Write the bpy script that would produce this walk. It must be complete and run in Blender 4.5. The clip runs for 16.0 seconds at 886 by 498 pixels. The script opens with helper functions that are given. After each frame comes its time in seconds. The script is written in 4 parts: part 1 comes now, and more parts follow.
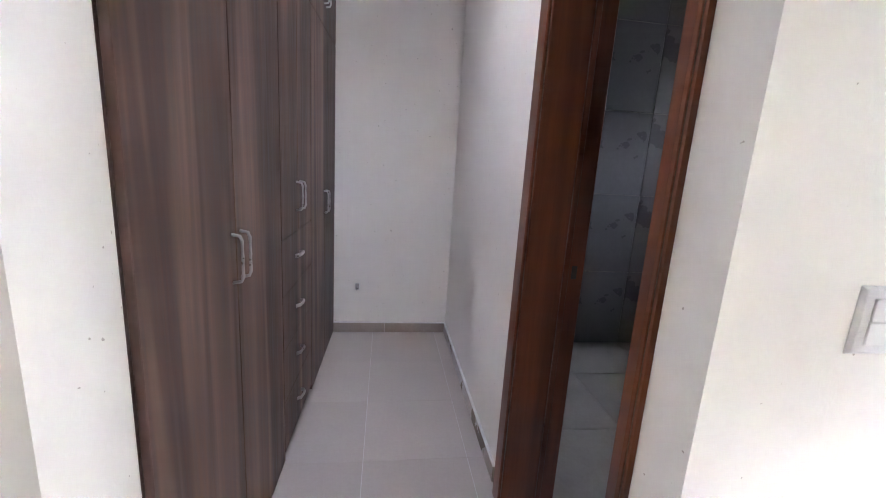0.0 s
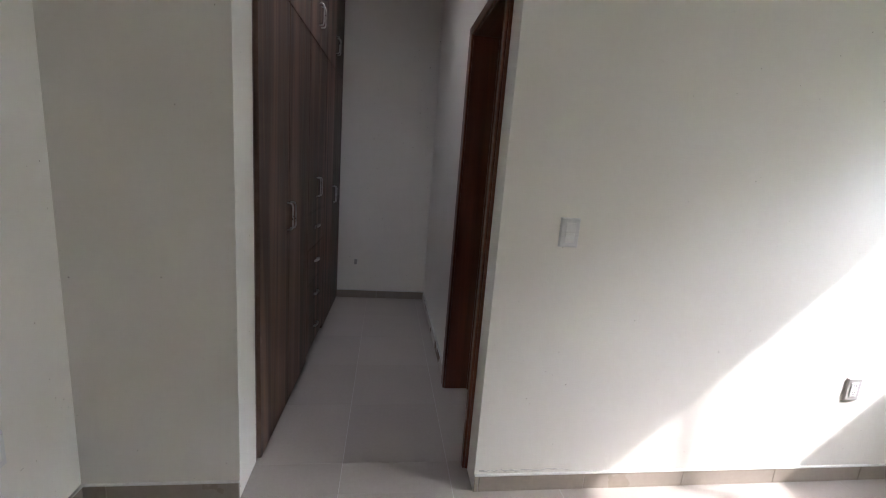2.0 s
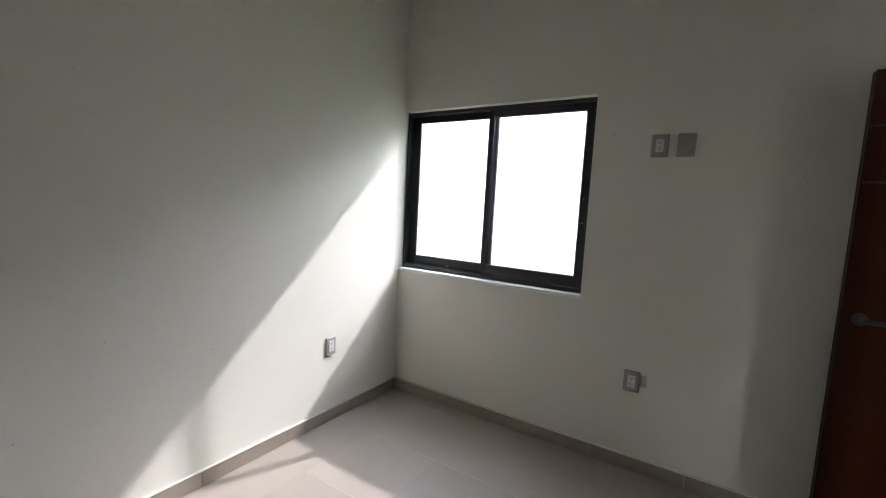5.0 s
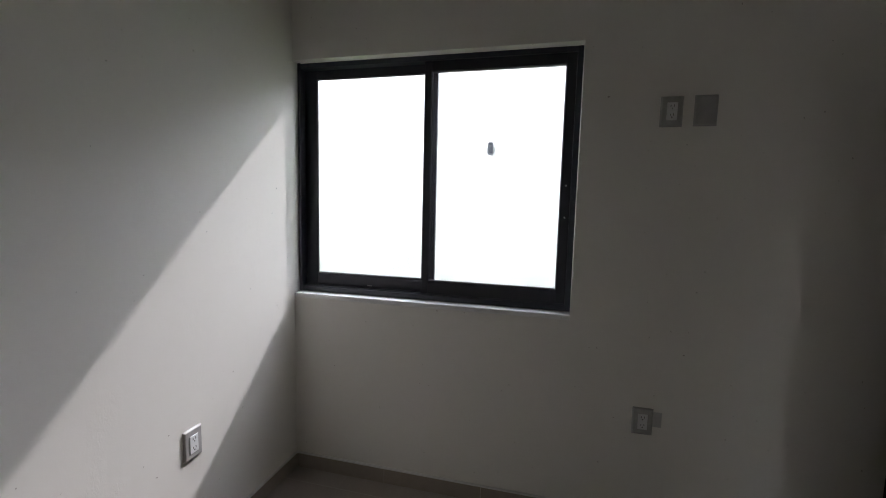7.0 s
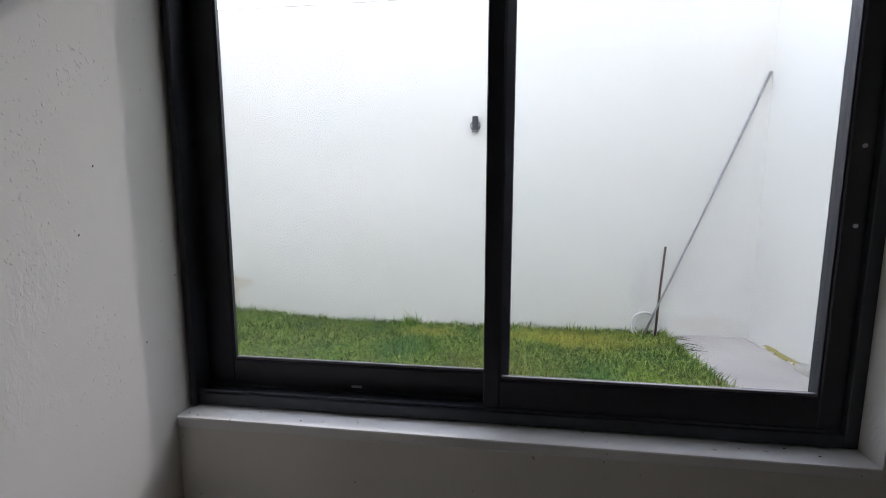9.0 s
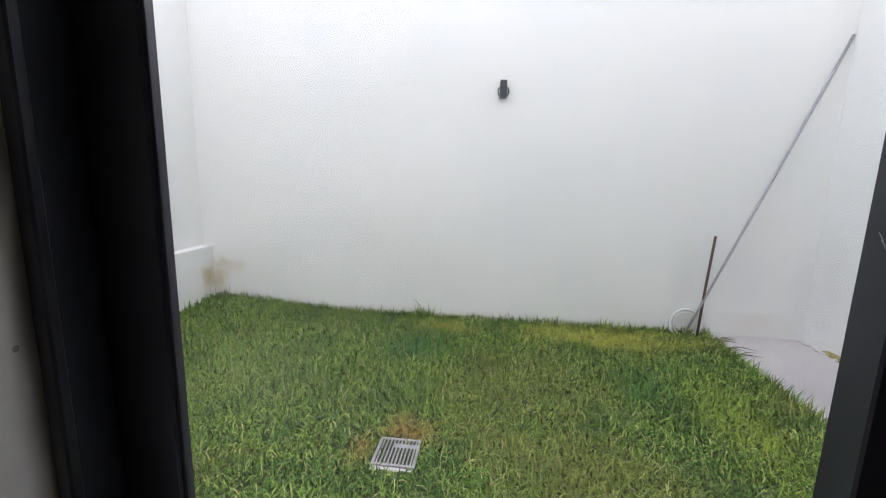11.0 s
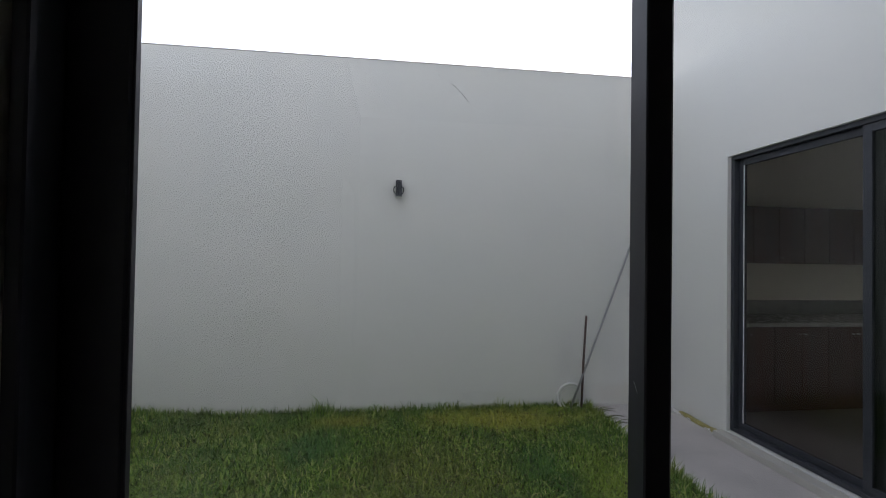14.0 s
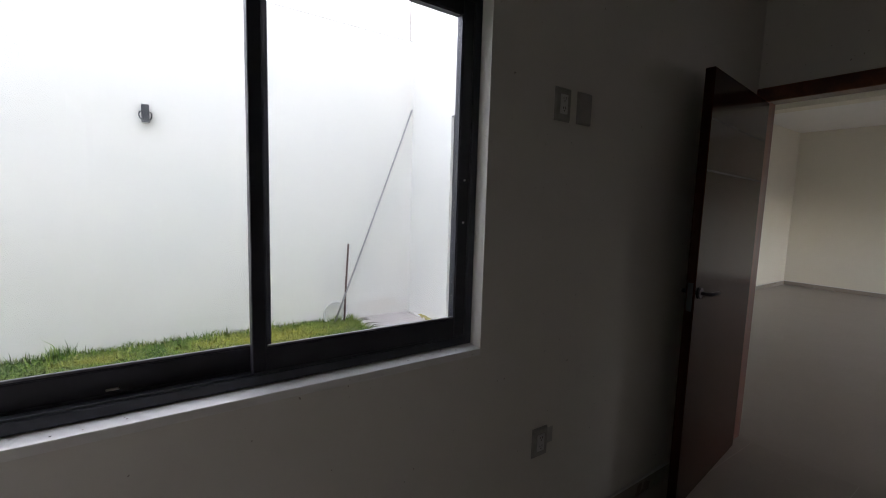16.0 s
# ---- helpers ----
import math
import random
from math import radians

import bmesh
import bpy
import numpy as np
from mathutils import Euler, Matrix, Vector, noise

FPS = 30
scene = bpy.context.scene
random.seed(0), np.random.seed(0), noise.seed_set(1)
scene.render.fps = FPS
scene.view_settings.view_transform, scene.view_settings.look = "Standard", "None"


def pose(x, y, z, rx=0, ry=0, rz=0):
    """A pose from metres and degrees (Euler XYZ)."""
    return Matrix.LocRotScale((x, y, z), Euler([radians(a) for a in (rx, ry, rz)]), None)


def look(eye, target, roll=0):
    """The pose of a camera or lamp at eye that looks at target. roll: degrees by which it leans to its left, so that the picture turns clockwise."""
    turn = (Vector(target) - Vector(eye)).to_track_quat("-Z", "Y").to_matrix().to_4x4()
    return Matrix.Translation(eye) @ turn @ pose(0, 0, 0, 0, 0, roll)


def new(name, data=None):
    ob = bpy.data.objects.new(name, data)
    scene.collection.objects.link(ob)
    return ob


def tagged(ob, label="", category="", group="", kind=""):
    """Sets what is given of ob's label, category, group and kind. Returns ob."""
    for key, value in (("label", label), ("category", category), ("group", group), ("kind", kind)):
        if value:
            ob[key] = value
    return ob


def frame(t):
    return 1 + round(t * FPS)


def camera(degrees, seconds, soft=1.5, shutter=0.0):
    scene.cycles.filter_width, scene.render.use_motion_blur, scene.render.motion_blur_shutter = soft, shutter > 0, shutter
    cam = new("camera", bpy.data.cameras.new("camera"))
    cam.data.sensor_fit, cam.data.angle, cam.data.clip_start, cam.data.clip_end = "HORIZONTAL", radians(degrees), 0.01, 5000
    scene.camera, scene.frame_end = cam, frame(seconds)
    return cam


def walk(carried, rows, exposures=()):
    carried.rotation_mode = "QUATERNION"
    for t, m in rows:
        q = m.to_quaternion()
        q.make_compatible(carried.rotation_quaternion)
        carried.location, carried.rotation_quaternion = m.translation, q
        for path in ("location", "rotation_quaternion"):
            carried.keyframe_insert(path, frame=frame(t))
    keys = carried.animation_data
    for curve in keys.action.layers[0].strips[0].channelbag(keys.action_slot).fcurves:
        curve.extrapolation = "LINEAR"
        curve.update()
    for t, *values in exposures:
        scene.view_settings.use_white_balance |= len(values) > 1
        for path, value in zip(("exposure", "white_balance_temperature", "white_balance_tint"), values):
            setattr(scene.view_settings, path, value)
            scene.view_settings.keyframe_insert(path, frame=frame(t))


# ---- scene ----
cam = camera(92.7, 16.0, soft=1.0)
PATH = [
    (0, (-2.989, -0.557, 1.387), (-2.709, 1.379, 0.97), 3.6),
    (0.5, (-2.939, -0.831, 1.386), (-2.724, 1.112, 0.962), 4.3),
    (1, (-2.973, -1.091, 1.37), (-2.743, 0.851, 0.948), 4.2),
    (1.5, (-2.96, -1.332, 1.387), (-2.729, 0.612, 0.98), 4.0),
    (2, (-2.914, -1.579, 1.393), (-2.633, 0.363, 1.006), 4.5),
    (2.5, (-2.917, -1.736, 1.407), (-2.384, 0.167, 1.095), 4.5),
    (3, (-2.931, -1.857, 1.4), (-2.11, -0.055, 1.114), 3.7),
    (3.5, (-2.882, -1.949, 1.397), (-1.693, -0.362, 1.14), 3.3),
    (4, (-2.741, -1.997, 1.407), (-1.243, -0.689, 1.195), 2.7),
    (4.5, (-2.643, -1.967, 1.402), (-0.991, -0.855, 1.215), 2.8),
    (4.7, (-2.581, -1.999, 1.416), (-0.921, -0.9, 1.222), 3.0),
    (6.8, (-1.986, -1.317, 1.41), (-0.071, -0.776, 1.209), 1.4),
    (7, (-1.882, -1.255, 1.399), (0.047, -0.766, 1.196), 1.4),
    (7.5, (-1.605, -1.097, 1.422), (0.353, -0.749, 1.204), 0.8),
    (8, (-1.31, -0.97, 1.408), (0.65, -0.645, 1.182), 0.2),
    (8.5, (-1.027, -0.844, 1.404), (0.936, -0.543, 1.166), 0.1),
    (9, (-0.78, -0.68, 1.411), (1.188, -0.423, 1.164), 0.1),
    (9.5, (-0.563, -0.57, 1.396), (1.402, -0.324, 1.115), 0.5),
    (11.8, (-0.16, -0.349, 1.392), (1.795, -0.124, 1.037), 1.6),
    (12, (-0.14, -0.387, 1.404), (1.819, -0.165, 1.07), 2.0),
    (12.5, (-0.166, -0.425, 1.466), (1.818, -0.275, 1.266), 2.4),
    (13, (-0.227, -0.442, 1.455), (1.771, -0.423, 1.369), 2.9),
    (13.5, (-0.299, -0.402, 1.502), (1.699, -0.498, 1.501), 1.8),
    (14, (-0.4, -0.36, 1.509), (1.586, -0.6, 1.54), 0.9),
    (14.5, (-0.519, -0.385, 1.491), (1.452, -0.72, 1.523), 1.1),
    (15, (-0.706, -0.442, 1.446), (1.23, -0.93, 1.348), 2.2),
    (15.5, (-0.898, -0.448, 1.43), (0.927, -1.254, 1.299), 3.0),
    (16, (-1.069, -0.462, 1.421), (0.574, -1.583, 1.208), 1.7),
]
EXPOSURES = [
    (0.0, 7.53, 6120, 21), (0.5, 7.14, 6120, 20), (1.0, 6.74, 6240, 19), (1.5, 6.15, 6350, 17), (2.0, 5.79, 6390, 16),
    (2.5, 5.57, 6470, 13), (3.0, 5.18, 6531, 12.5), (3.5, 4.54, 6512, 11.5), (4.0, 4.71, 6487, 11.5), (4.5, 4.79, 6447, 12),
    (7.0, 3.8, 6323, 16), (7.5, 3.37, 6362, 17), (8.5, 2.99, 6369, 18), (9.0, 2.75, 6349, 18), (12.0, 2.56, 6567, 21),
    (12.5, 2.33, 6565, 21), (13.0, 2.18, 6504, 19), (13.5, 1.77, 6431, 17), (14.0, 1.21, 6409, 17), (14.5, 1.28, 6386, 17),
    (15.0, 1.58, 6513, 18), (15.5, 2.37, 6542, 19), (16.0, 2.87, 6520, 19),
]
SKY, SUN = 0.15, 0.175
walk(cam, [(t, look(eye, target, roll)) for t, eye, target, roll in PATH], EXPOSURES)

# ---------------------------------------------------------------- world and sun
SUN_TO = Vector((1.0, -0.43, 1.0)).normalized()
SUN_ELEV = math.asin(SUN_TO.z)
world = bpy.data.worlds.new("sky")
scene.world = world
world.use_nodes = True
wn = world.node_tree
sky = wn.nodes.new("ShaderNodeTexSky")
sky.sky_type = "NISHITA"
sky.sun_disc = False
sky.sun_elevation = SUN_ELEV
sky.sun_rotation = math.atan2(SUN_TO.x, SUN_TO.y)
sky.air_density = 1.0
sky.dust_density = 0.3
sky.ozone_density = 0.3
haze = wn.nodes.new("ShaderNodeHueSaturation")
haze.inputs["Saturation"].default_value = 0.35
wn.links.new(sky.outputs[0], haze.inputs["Color"])
wn.links.new(haze.outputs[0], wn.nodes["Background"].inputs[0])
wn.nodes["Background"].inputs[1].default_value = SKY

sun_data = bpy.data.lights.new("sun", "SUN")
sun_data.energy = SUN
sun_data.angle = radians(1.6)
sun_data.cycles.use_multiple_importance_sampling = False
sun_data.color = (1.0, 0.99, 0.985)
sun = new("sun", sun_data)
sun.matrix_world = look(SUN_TO * 30, (0, 0, 0))


GX = 3.95                    # inner face of the garden back wall


# ---------------------------------------------------------------- materials
def nodes_of(name, rough=0.5, metal=0.0, spec=0.5):
    m = bpy.data.materials.new(name)
    m.use_nodes = True
    nt = m.node_tree
    b = nt.nodes["Principled BSDF"]
    b.inputs["Roughness"].default_value = rough
    b.inputs["Metallic"].default_value = metal
    b.inputs["Specular IOR Level"].default_value = spec
    return m, nt, b


def noise_node(nt, scale, stretch=(1, 1, 1), detail=4.0, rough=0.55, dist=0.0):
    co = nt.nodes.new("ShaderNodeTexCoord")
    mp = nt.nodes.new("ShaderNodeMapping")
    mp.inputs["Scale"].default_value = stretch
    n = nt.nodes.new("ShaderNodeTexNoise")
    n.inputs["Scale"].default_value = scale
    n.inputs["Detail"].default_value = detail
    n.inputs["Roughness"].default_value = rough
    n.inputs["Distortion"].default_value = dist
    nt.links.new(co.outputs["Object"], mp.inputs["Vector"])
    nt.links.new(mp.outputs[0], n.inputs["Vector"])
    return n.outputs["Fac"]


def ramp(nt, fac, stops):
    r = nt.nodes.new("ShaderNodeValToRGB")
    while len(r.color_ramp.elements) < len(stops):
        r.color_ramp.elements.new(0.5)
    for e, (p, c) in zip(r.color_ramp.elements, stops):
        e.position, e.color = p, (*c, 1)
    nt.links.new(fac, r.inputs[0])
    return r.outputs[0]


def mix(nt, a, b, fac, how="MIX"):
    n = nt.nodes.new("ShaderNodeMix")
    n.data_type, n.blend_type = "RGBA", how
    for sock, v in ((n.inputs[6], a), (n.inputs[7], b), (n.inputs[0], fac)):
        if isinstance(v, (int, float)):
            sock.default_value = v
        elif isinstance(v, tuple):
            sock.default_value = (*v, 1)
        else:
            nt.links.new(v, sock)
    return n.outputs[2]


def scaled(nt, v, lo, hi):
    n = nt.nodes.new("ShaderNodeMapRange")
    n.inputs["From Min"].default_value, n.inputs["From Max"].default_value = 0.3, 0.7
    n.inputs["To Min"].default_value, n.inputs["To Max"].default_value = lo, hi
    nt.links.new(v, n.inputs["Value"])
    return n.outputs[0]


def bump(nt, b, pairs):
    """pairs: (height, distance in metres), laid over one another."""
    last = None
    for h, d in pairs:
        n = nt.nodes.new("ShaderNodeBump")
        n.inputs["Distance"].default_value = d
        n.inputs["Strength"].default_value = 1.0
        nt.links.new(h, n.inputs["Height"])
        if last:
            nt.links.new(last, n.inputs["Normal"])
        last = n.outputs[0]
    nt.links.new(last, b.inputs["Normal"])


def spot(nt, centre, radius, squash=(1, 1, 1), rag=0.35):
    """A ragged patch round a point: 1 in its middle, 0 outside."""
    co = nt.nodes.new("ShaderNodeTexCoord")
    sub = nt.nodes.new("ShaderNodeVectorMath")
    sub.operation = "SUBTRACT"
    nt.links.new(co.outputs["Object"], sub.inputs[0])
    sub.inputs[1].default_value = centre
    sc = nt.nodes.new("ShaderNodeVectorMath")
    sc.operation = "MULTIPLY"
    nt.links.new(sub.outputs[0], sc.inputs[0])
    sc.inputs[1].default_value = [1 / (radius * q) for q in squash]
    ln = nt.nodes.new("ShaderNodeVectorMath")
    ln.operation = "LENGTH"
    nt.links.new(sc.outputs[0], ln.inputs[0])
    add = nt.nodes.new("ShaderNodeMath")
    add.operation = "MULTIPLY_ADD"
    nt.links.new(noise_node(nt, 7.0, (1, 1, 1), 5, 0.6), add.inputs[0])
    add.inputs[1].default_value = rag * 4
    nt.links.new(ln.outputs["Value"], add.inputs[2])
    mr = nt.nodes.new("ShaderNodeMapRange")
    mr.inputs["From Min"].default_value, mr.inputs["From Max"].default_value = 1.0 + rag * 2, 0.2 + rag * 2
    nt.links.new(add.outputs[0], mr.inputs["Value"])
    return mr.outputs[0]


def mul_val(nt, v, k):
    n = nt.nodes.new("ShaderNodeMath")
    n.operation = "MULTIPLY"
    nt.links.new(v, n.inputs[0])
    n.inputs[1].default_value = k
    return n.outputs[0]


def plain(name, c1, c2, scale=6.0, rough=0.5, metal=0.0, grain=None, depth=0.0005, stretch=(1, 1, 1), spec=0.5, spread=0.08):
    """Two tones by a coarse and a fine noise, uneven gloss and a fine relief."""
    m, nt, b = nodes_of(name, rough, metal, spec)
    coarse = noise_node(nt, scale, stretch, 5)
    fine = noise_node(nt, scale * 14, stretch, 3)
    col = ramp(nt, coarse, [(0.3, c1), (0.7, c2)])
    col = mix(nt, col, scaled_grey(nt, fine), 0.25, "OVERLAY")
    nt.links.new(col, b.inputs["Base Color"])
    nt.links.new(scaled(nt, coarse, rough - spread, rough + spread), b.inputs["Roughness"])
    g = noise_node(nt, grain or scale * 20, stretch, 3)
    bump(nt, b, [(g, depth)])
    return m


def scaled_grey(nt, v):
    return ramp(nt, v, [(0.3, (0.42, 0.42, 0.42)), (0.7, (0.58, 0.58, 0.58))])


def plaster(name, c1, c2, depth=0.0006, patch=0.0012, rough=0.85, stain_shade=None, specks=0.7, waves=0.004, sand=0.12):
    """Painted render: slow tone changes, fine sand grain and rougher trowelled patches."""
    m, nt, b = nodes_of(name, rough, 0.0, 0.3)
    slow = noise_node(nt, 0.9, (1, 1, 1), 4)
    fine = noise_node(nt, 38, (1, 1, 1), 4)
    col = ramp(nt, slow, [(0.3, c1), (0.7, c2)])
    col = mix(nt, col, scaled_grey(nt, fine), sand, "OVERLAY")
    # scattered dark specks
    speck = noise_node(nt, 60, (1, 1, 1), 1)
    dots = ramp(nt, speck, [(0.0, (1, 1, 1)), (0.775, (1, 1, 1)), (0.79, (0.45, 0.4, 0.36))])
    col = mix(nt, col, dots, specks, "MULTIPLY")
    if stain_shade:
        st = noise_node(nt, 0.55, (1, 1, 2.2), 3, 0.45)
        col = mix(nt, col, stain_shade, scaled(nt, st, -0.25, 0.22))
        for centre, radius, squash, strength in (((GX, 2.58, 0.22), 0.20, (1, 0.8, 1.2), 0.5), ((GX, 2.42, 0.36), 0.13, (1, 1.6, 0.8), 0.3),
                                                 ((3.86, 2.63, 0.25), 0.16, (0.9, 1, 1.3), 0.8), ((GX, -2.9, 0.05), 0.4, (1, 1, 0.4), 0.15)):
            col = mix(nt, col, (0.50, 0.38, 0.22), mul_val(nt, spot(nt, centre, radius, squash), strength))
        # soft grey shade by the rod and corner, painted into the wall colour
        for centre, radius, squash, strength in (((GX, -2.22, 0.50), 0.26, (1, 0.6, 1.5), 0.30), ((GX, -2.72, 0.55), 0.30, (1, 0.8, 1.6), 0.22), ((3.7, -3.34, 0.5), 0.35, (1, 1, 1.6), 0.25)):
            col = mix(nt, col, (0.56, 0.56, 0.57), mul_val(nt, spot(nt, centre, radius, squash), strength))
    nt.links.new(col, b.inputs["Base Color"])
    grain = noise_node(nt, 210, (1, 1, 1), 3)
    rough_n = noise_node(nt, 95, (1, 1, 0.5), 2, 0.6, 1.0)
    where = noise_node(nt, 5.5, (1, 1, 0.6), 3)
    sel = ramp(nt, where, [(0.56, (0, 0, 0)), (0.68, (1, 1, 1))])
    mul = nt.nodes.new("ShaderNodeMath")
    mul.operation = "MULTIPLY"
    nt.links.new(rough_n, mul.inputs[0])
    nt.links.new(sel, mul.inputs[1])
    wave = noise_node(nt, 2.2, (1, 1, 1), 2)
    bump(nt, b, [(wave, waves)] if patch == 0 else [(wave, waves), (grain, depth * 0.7), (mul.outputs[0], patch)])
    return m


def wood(name, dark, mid, light, band=9.0, along="z", rough=0.42, coat=0.0, long=0.3, streak=0.5):
    s = {"z": (1, 1, long / 6), "y": (1, long / 6, 1), "x": (long / 6, 1, 1)}[along]
    m, nt, b = nodes_of(name, rough, 0.0, 0.5)
    big = noise_node(nt, band, s, 3, 0.5, 0.6)
    small = noise_node(nt, band * 9, s, 4, 0.6, 0.2)
    col = ramp(nt, big, [(0.28, dark), (0.5, mid), (0.72, light)])
    col2 = ramp(nt, small, [(0.3, (0.3, 0.3, 0.3)), (0.7, (0.68, 0.68, 0.68))])
    col = mix(nt, col, col2, streak, "OVERLAY")
    nt.links.new(col, b.inputs["Base Color"])
    nt.links.new(scaled(nt, small, rough - 0.14 * streak, rough + 0.2 * streak), b.inputs["Roughness"])
    b.inputs["Coat Weight"].default_value = coat
    b.inputs["Coat Roughness"].default_value = 0.25
    bump(nt, b, [(small, 0.0004 * streak)])
    return m


M_HALLWALL = plaster("hall_paint", (0.76, 0.72, 0.61), (0.80, 0.76, 0.66), 0.0002, 0.0003)
M_WALL = plaster("interior_paint", (0.795, 0.768, 0.708), (0.83, 0.803, 0.746), 0.00025, 0.0012)
M_CEIL = plaster("ceiling_paint", (0.83, 0.82, 0.79), (0.86, 0.85, 0.82), 0.0004, 0.0005)
M_EXT = plaster("exterior_paint", (0.755, 0.76, 0.735), (0.805, 0.795, 0.76), 0.0, 0.0, stain_shade=(0.70, 0.69, 0.63), specks=0.1, waves=0.0012, sand=0.04)
M_RAW = plain("raw_render", (0.2, 0.19, 0.17), (0.36, 0.34, 0.3), 9, 0.9, depth=0.004)
M_LAM = wood("walnut_laminate", (0.036, 0.018, 0.013), (0.100, 0.055, 0.039), (0.27, 0.168, 0.122), 7.5, "z", 0.50, streak=0.62)
M_DOORWOOD = wood("varnished_door_wood", (0.080, 0.021, 0.010), (0.155, 0.042, 0.018), (0.21, 0.064, 0.027), 10.0, "z", 0.36, 0.2, streak=0.35)
# door wood darkened for the open leaf: its shade is in the colour
M_LEAF_SHADED = wood("shaded_varnished_leaf", (0.026, 0.0070, 0.0038), (0.036, 0.0098, 0.0052), (0.048, 0.0140, 0.0075), 6.0, "z", 0.14, 0.0, streak=0.10)
M_LEAF_SHADED.node_tree.nodes["Principled BSDF"].inputs["Specular IOR Level"].default_value = 0.08
M_DOORWOOD_X = wood("varnished_head_wood", (0.080, 0.021, 0.010), (0.155, 0.042, 0.018), (0.21, 0.064, 0.027), 10.0, "y", 0.36, 0.2, streak=0.35)
M_KITCHEN = wood("kitchen_veneer", (0.040, 0.009, 0.005), (0.062, 0.014, 0.007), (0.085, 0.022, 0.011), 8.0, "z", 0.35, streak=0.25)
M_ALU = plain("dark_anodised_aluminium", (0.020, 0.020, 0.028), (0.030, 0.030, 0.041), 5, 0.40, 0.0, depth=0.00008)
M_TRACK = plain("slate_grey_aluminium", (0.032, 0.036, 0.046), (0.043, 0.048, 0.060), 5, 0.45, 0.0, depth=0.00008)
M_GASKET = plain("glazing_bead", (0.11, 0.11, 0.12), (0.17, 0.17, 0.18), 30, 0.5, depth=0.0001)
M_STEEL = plain("brushed_steel", (0.58, 0.57, 0.55), (0.70, 0.69, 0.67), 20, 0.32, 1.0, depth=0.00005)
M_GALV = plain("galvanised_tube", (0.29, 0.295, 0.30), (0.42, 0.425, 0.43), 18, 0.5, 0.5, depth=0.0001)
M_RUST = plain("rusted_bar", (0.075, 0.048, 0.042), (0.14, 0.088, 0.075), 40, 0.8, 0.2, depth=0.0008)
M_WHITEPL = plain("white_plastic", (0.74, 0.74, 0.73), (0.80, 0.80, 0.79), 25, 0.35, depth=0.00005)
M_GREYPL = plain("grey_plastic", (0.36, 0.345, 0.33), (0.42, 0.405, 0.385), 25, 0.38, depth=0.00005)
M_SILVERPL = plain("silver_plastic", (0.68, 0.68, 0.68), (0.75, 0.75, 0.75), 25, 0.33, depth=0.00005)
M_BLACK = plain("black_slot", (0.01, 0.01, 0.01), (0.02, 0.02, 0.02), 20, 0.6, depth=0.0001)
M_CHAR = plain("charcoal_lamp_metal", (0.028, 0.030, 0.036), (0.042, 0.045, 0.053), 30, 0.5, 0.2, depth=0.0001)
M_BASE = plain("baseboard_tile", (0.325, 0.275, 0.23), (0.35, 0.30, 0.25), 3, 0.32, depth=0.0001)
M_GROUT = plain("pale_grout", (0.47, 0.435, 0.40), (0.53, 0.49, 0.455), 30, 0.85, depth=0.0006)
M_SLAB = plain("concrete_screed", (0.46, 0.43, 0.415), (0.60, 0.565, 0.545), 1.6, 0.85, grain=70, depth=0.0012)
M_STEP = plain("door_step_stone", (0.50, 0.48, 0.44), (0.60, 0.58, 0.53), 5, 0.7, depth=0.0006)
M_SOIL = plain("lawn_soil", (0.045, 0.05, 0.02), (0.09, 0.085, 0.04), 12, 0.95, depth=0.006)
M_EARTH = plain("bare_ground", (0.20, 0.18, 0.14), (0.30, 0.27, 0.22), 0.8, 0.95, depth=0.004)
M_FOAM = plain("mossy_filler", (0.34, 0.30, 0.10), (0.52, 0.47, 0.20), 30, 0.9, depth=0.004)
M_RUBBLE = plain("mortar_crumbs", (0.62, 0.61, 0.58), (0.80, 0.79, 0.76), 30, 0.9, depth=0.002)
M_COUNTER = plain("worktop_stone", (0.40, 0.39, 0.37), (0.50, 0.49, 0.46), 20, 0.25, depth=0.0001)
M_SPLASH = plain("splash_stone", (0.12, 0.12, 0.11), (0.18, 0.18, 0.165), 14, 0.3, depth=0.0001)
M_BATHTILE = plain("dark_bath_tile", (0.10, 0.105, 0.11), (0.125, 0.13, 0.135), 2.5, 0.30, depth=0.0002)
M_BATHFLOOR = plain("bath_floor_tile", (0.30, 0.29, 0.27), (0.38, 0.37, 0.345), 4, 0.35, depth=0.0002)
M_FILLER_SHADE = plain("filler_and_crack_shade", (0.50, 0.49, 0.47), (0.62, 0.60, 0.57), 20, 0.9, depth=0.002)


def tile_material():
    m, nt, b = nodes_of("porcelain_floor_tile", 0.25, 0.0, 0.5)
    cloud = noise_node(nt, 2.2, (1, 1, 1), 3, 0.5)
    fine = noise_node(nt, 60, (1, 1, 1), 3)
    col = ramp(nt, cloud, [(0.25, (0.355, 0.310, 0.272)), (0.75, (0.38, 0.335, 0.296))])
    info = nt.nodes.new("ShaderNodeObjectInfo")
    per = ramp(nt, info.outputs["Random"], [(0.0, (0.46, 0.46, 0.46)), (1.0, (0.54, 0.54, 0.54))])
    col = mix(nt, col, per, 0.6, "OVERLAY")
    col = mix(nt, col, scaled_grey(nt, fine), 0.15, "OVERLAY")
    nt.links.new(col, b.inputs["Base Color"])
    nt.links.new(scaled(nt, cloud, 0.27, 0.31), b.inputs["Roughness"])
    bump(nt, b, [(fine, 0.00008)])
    return m


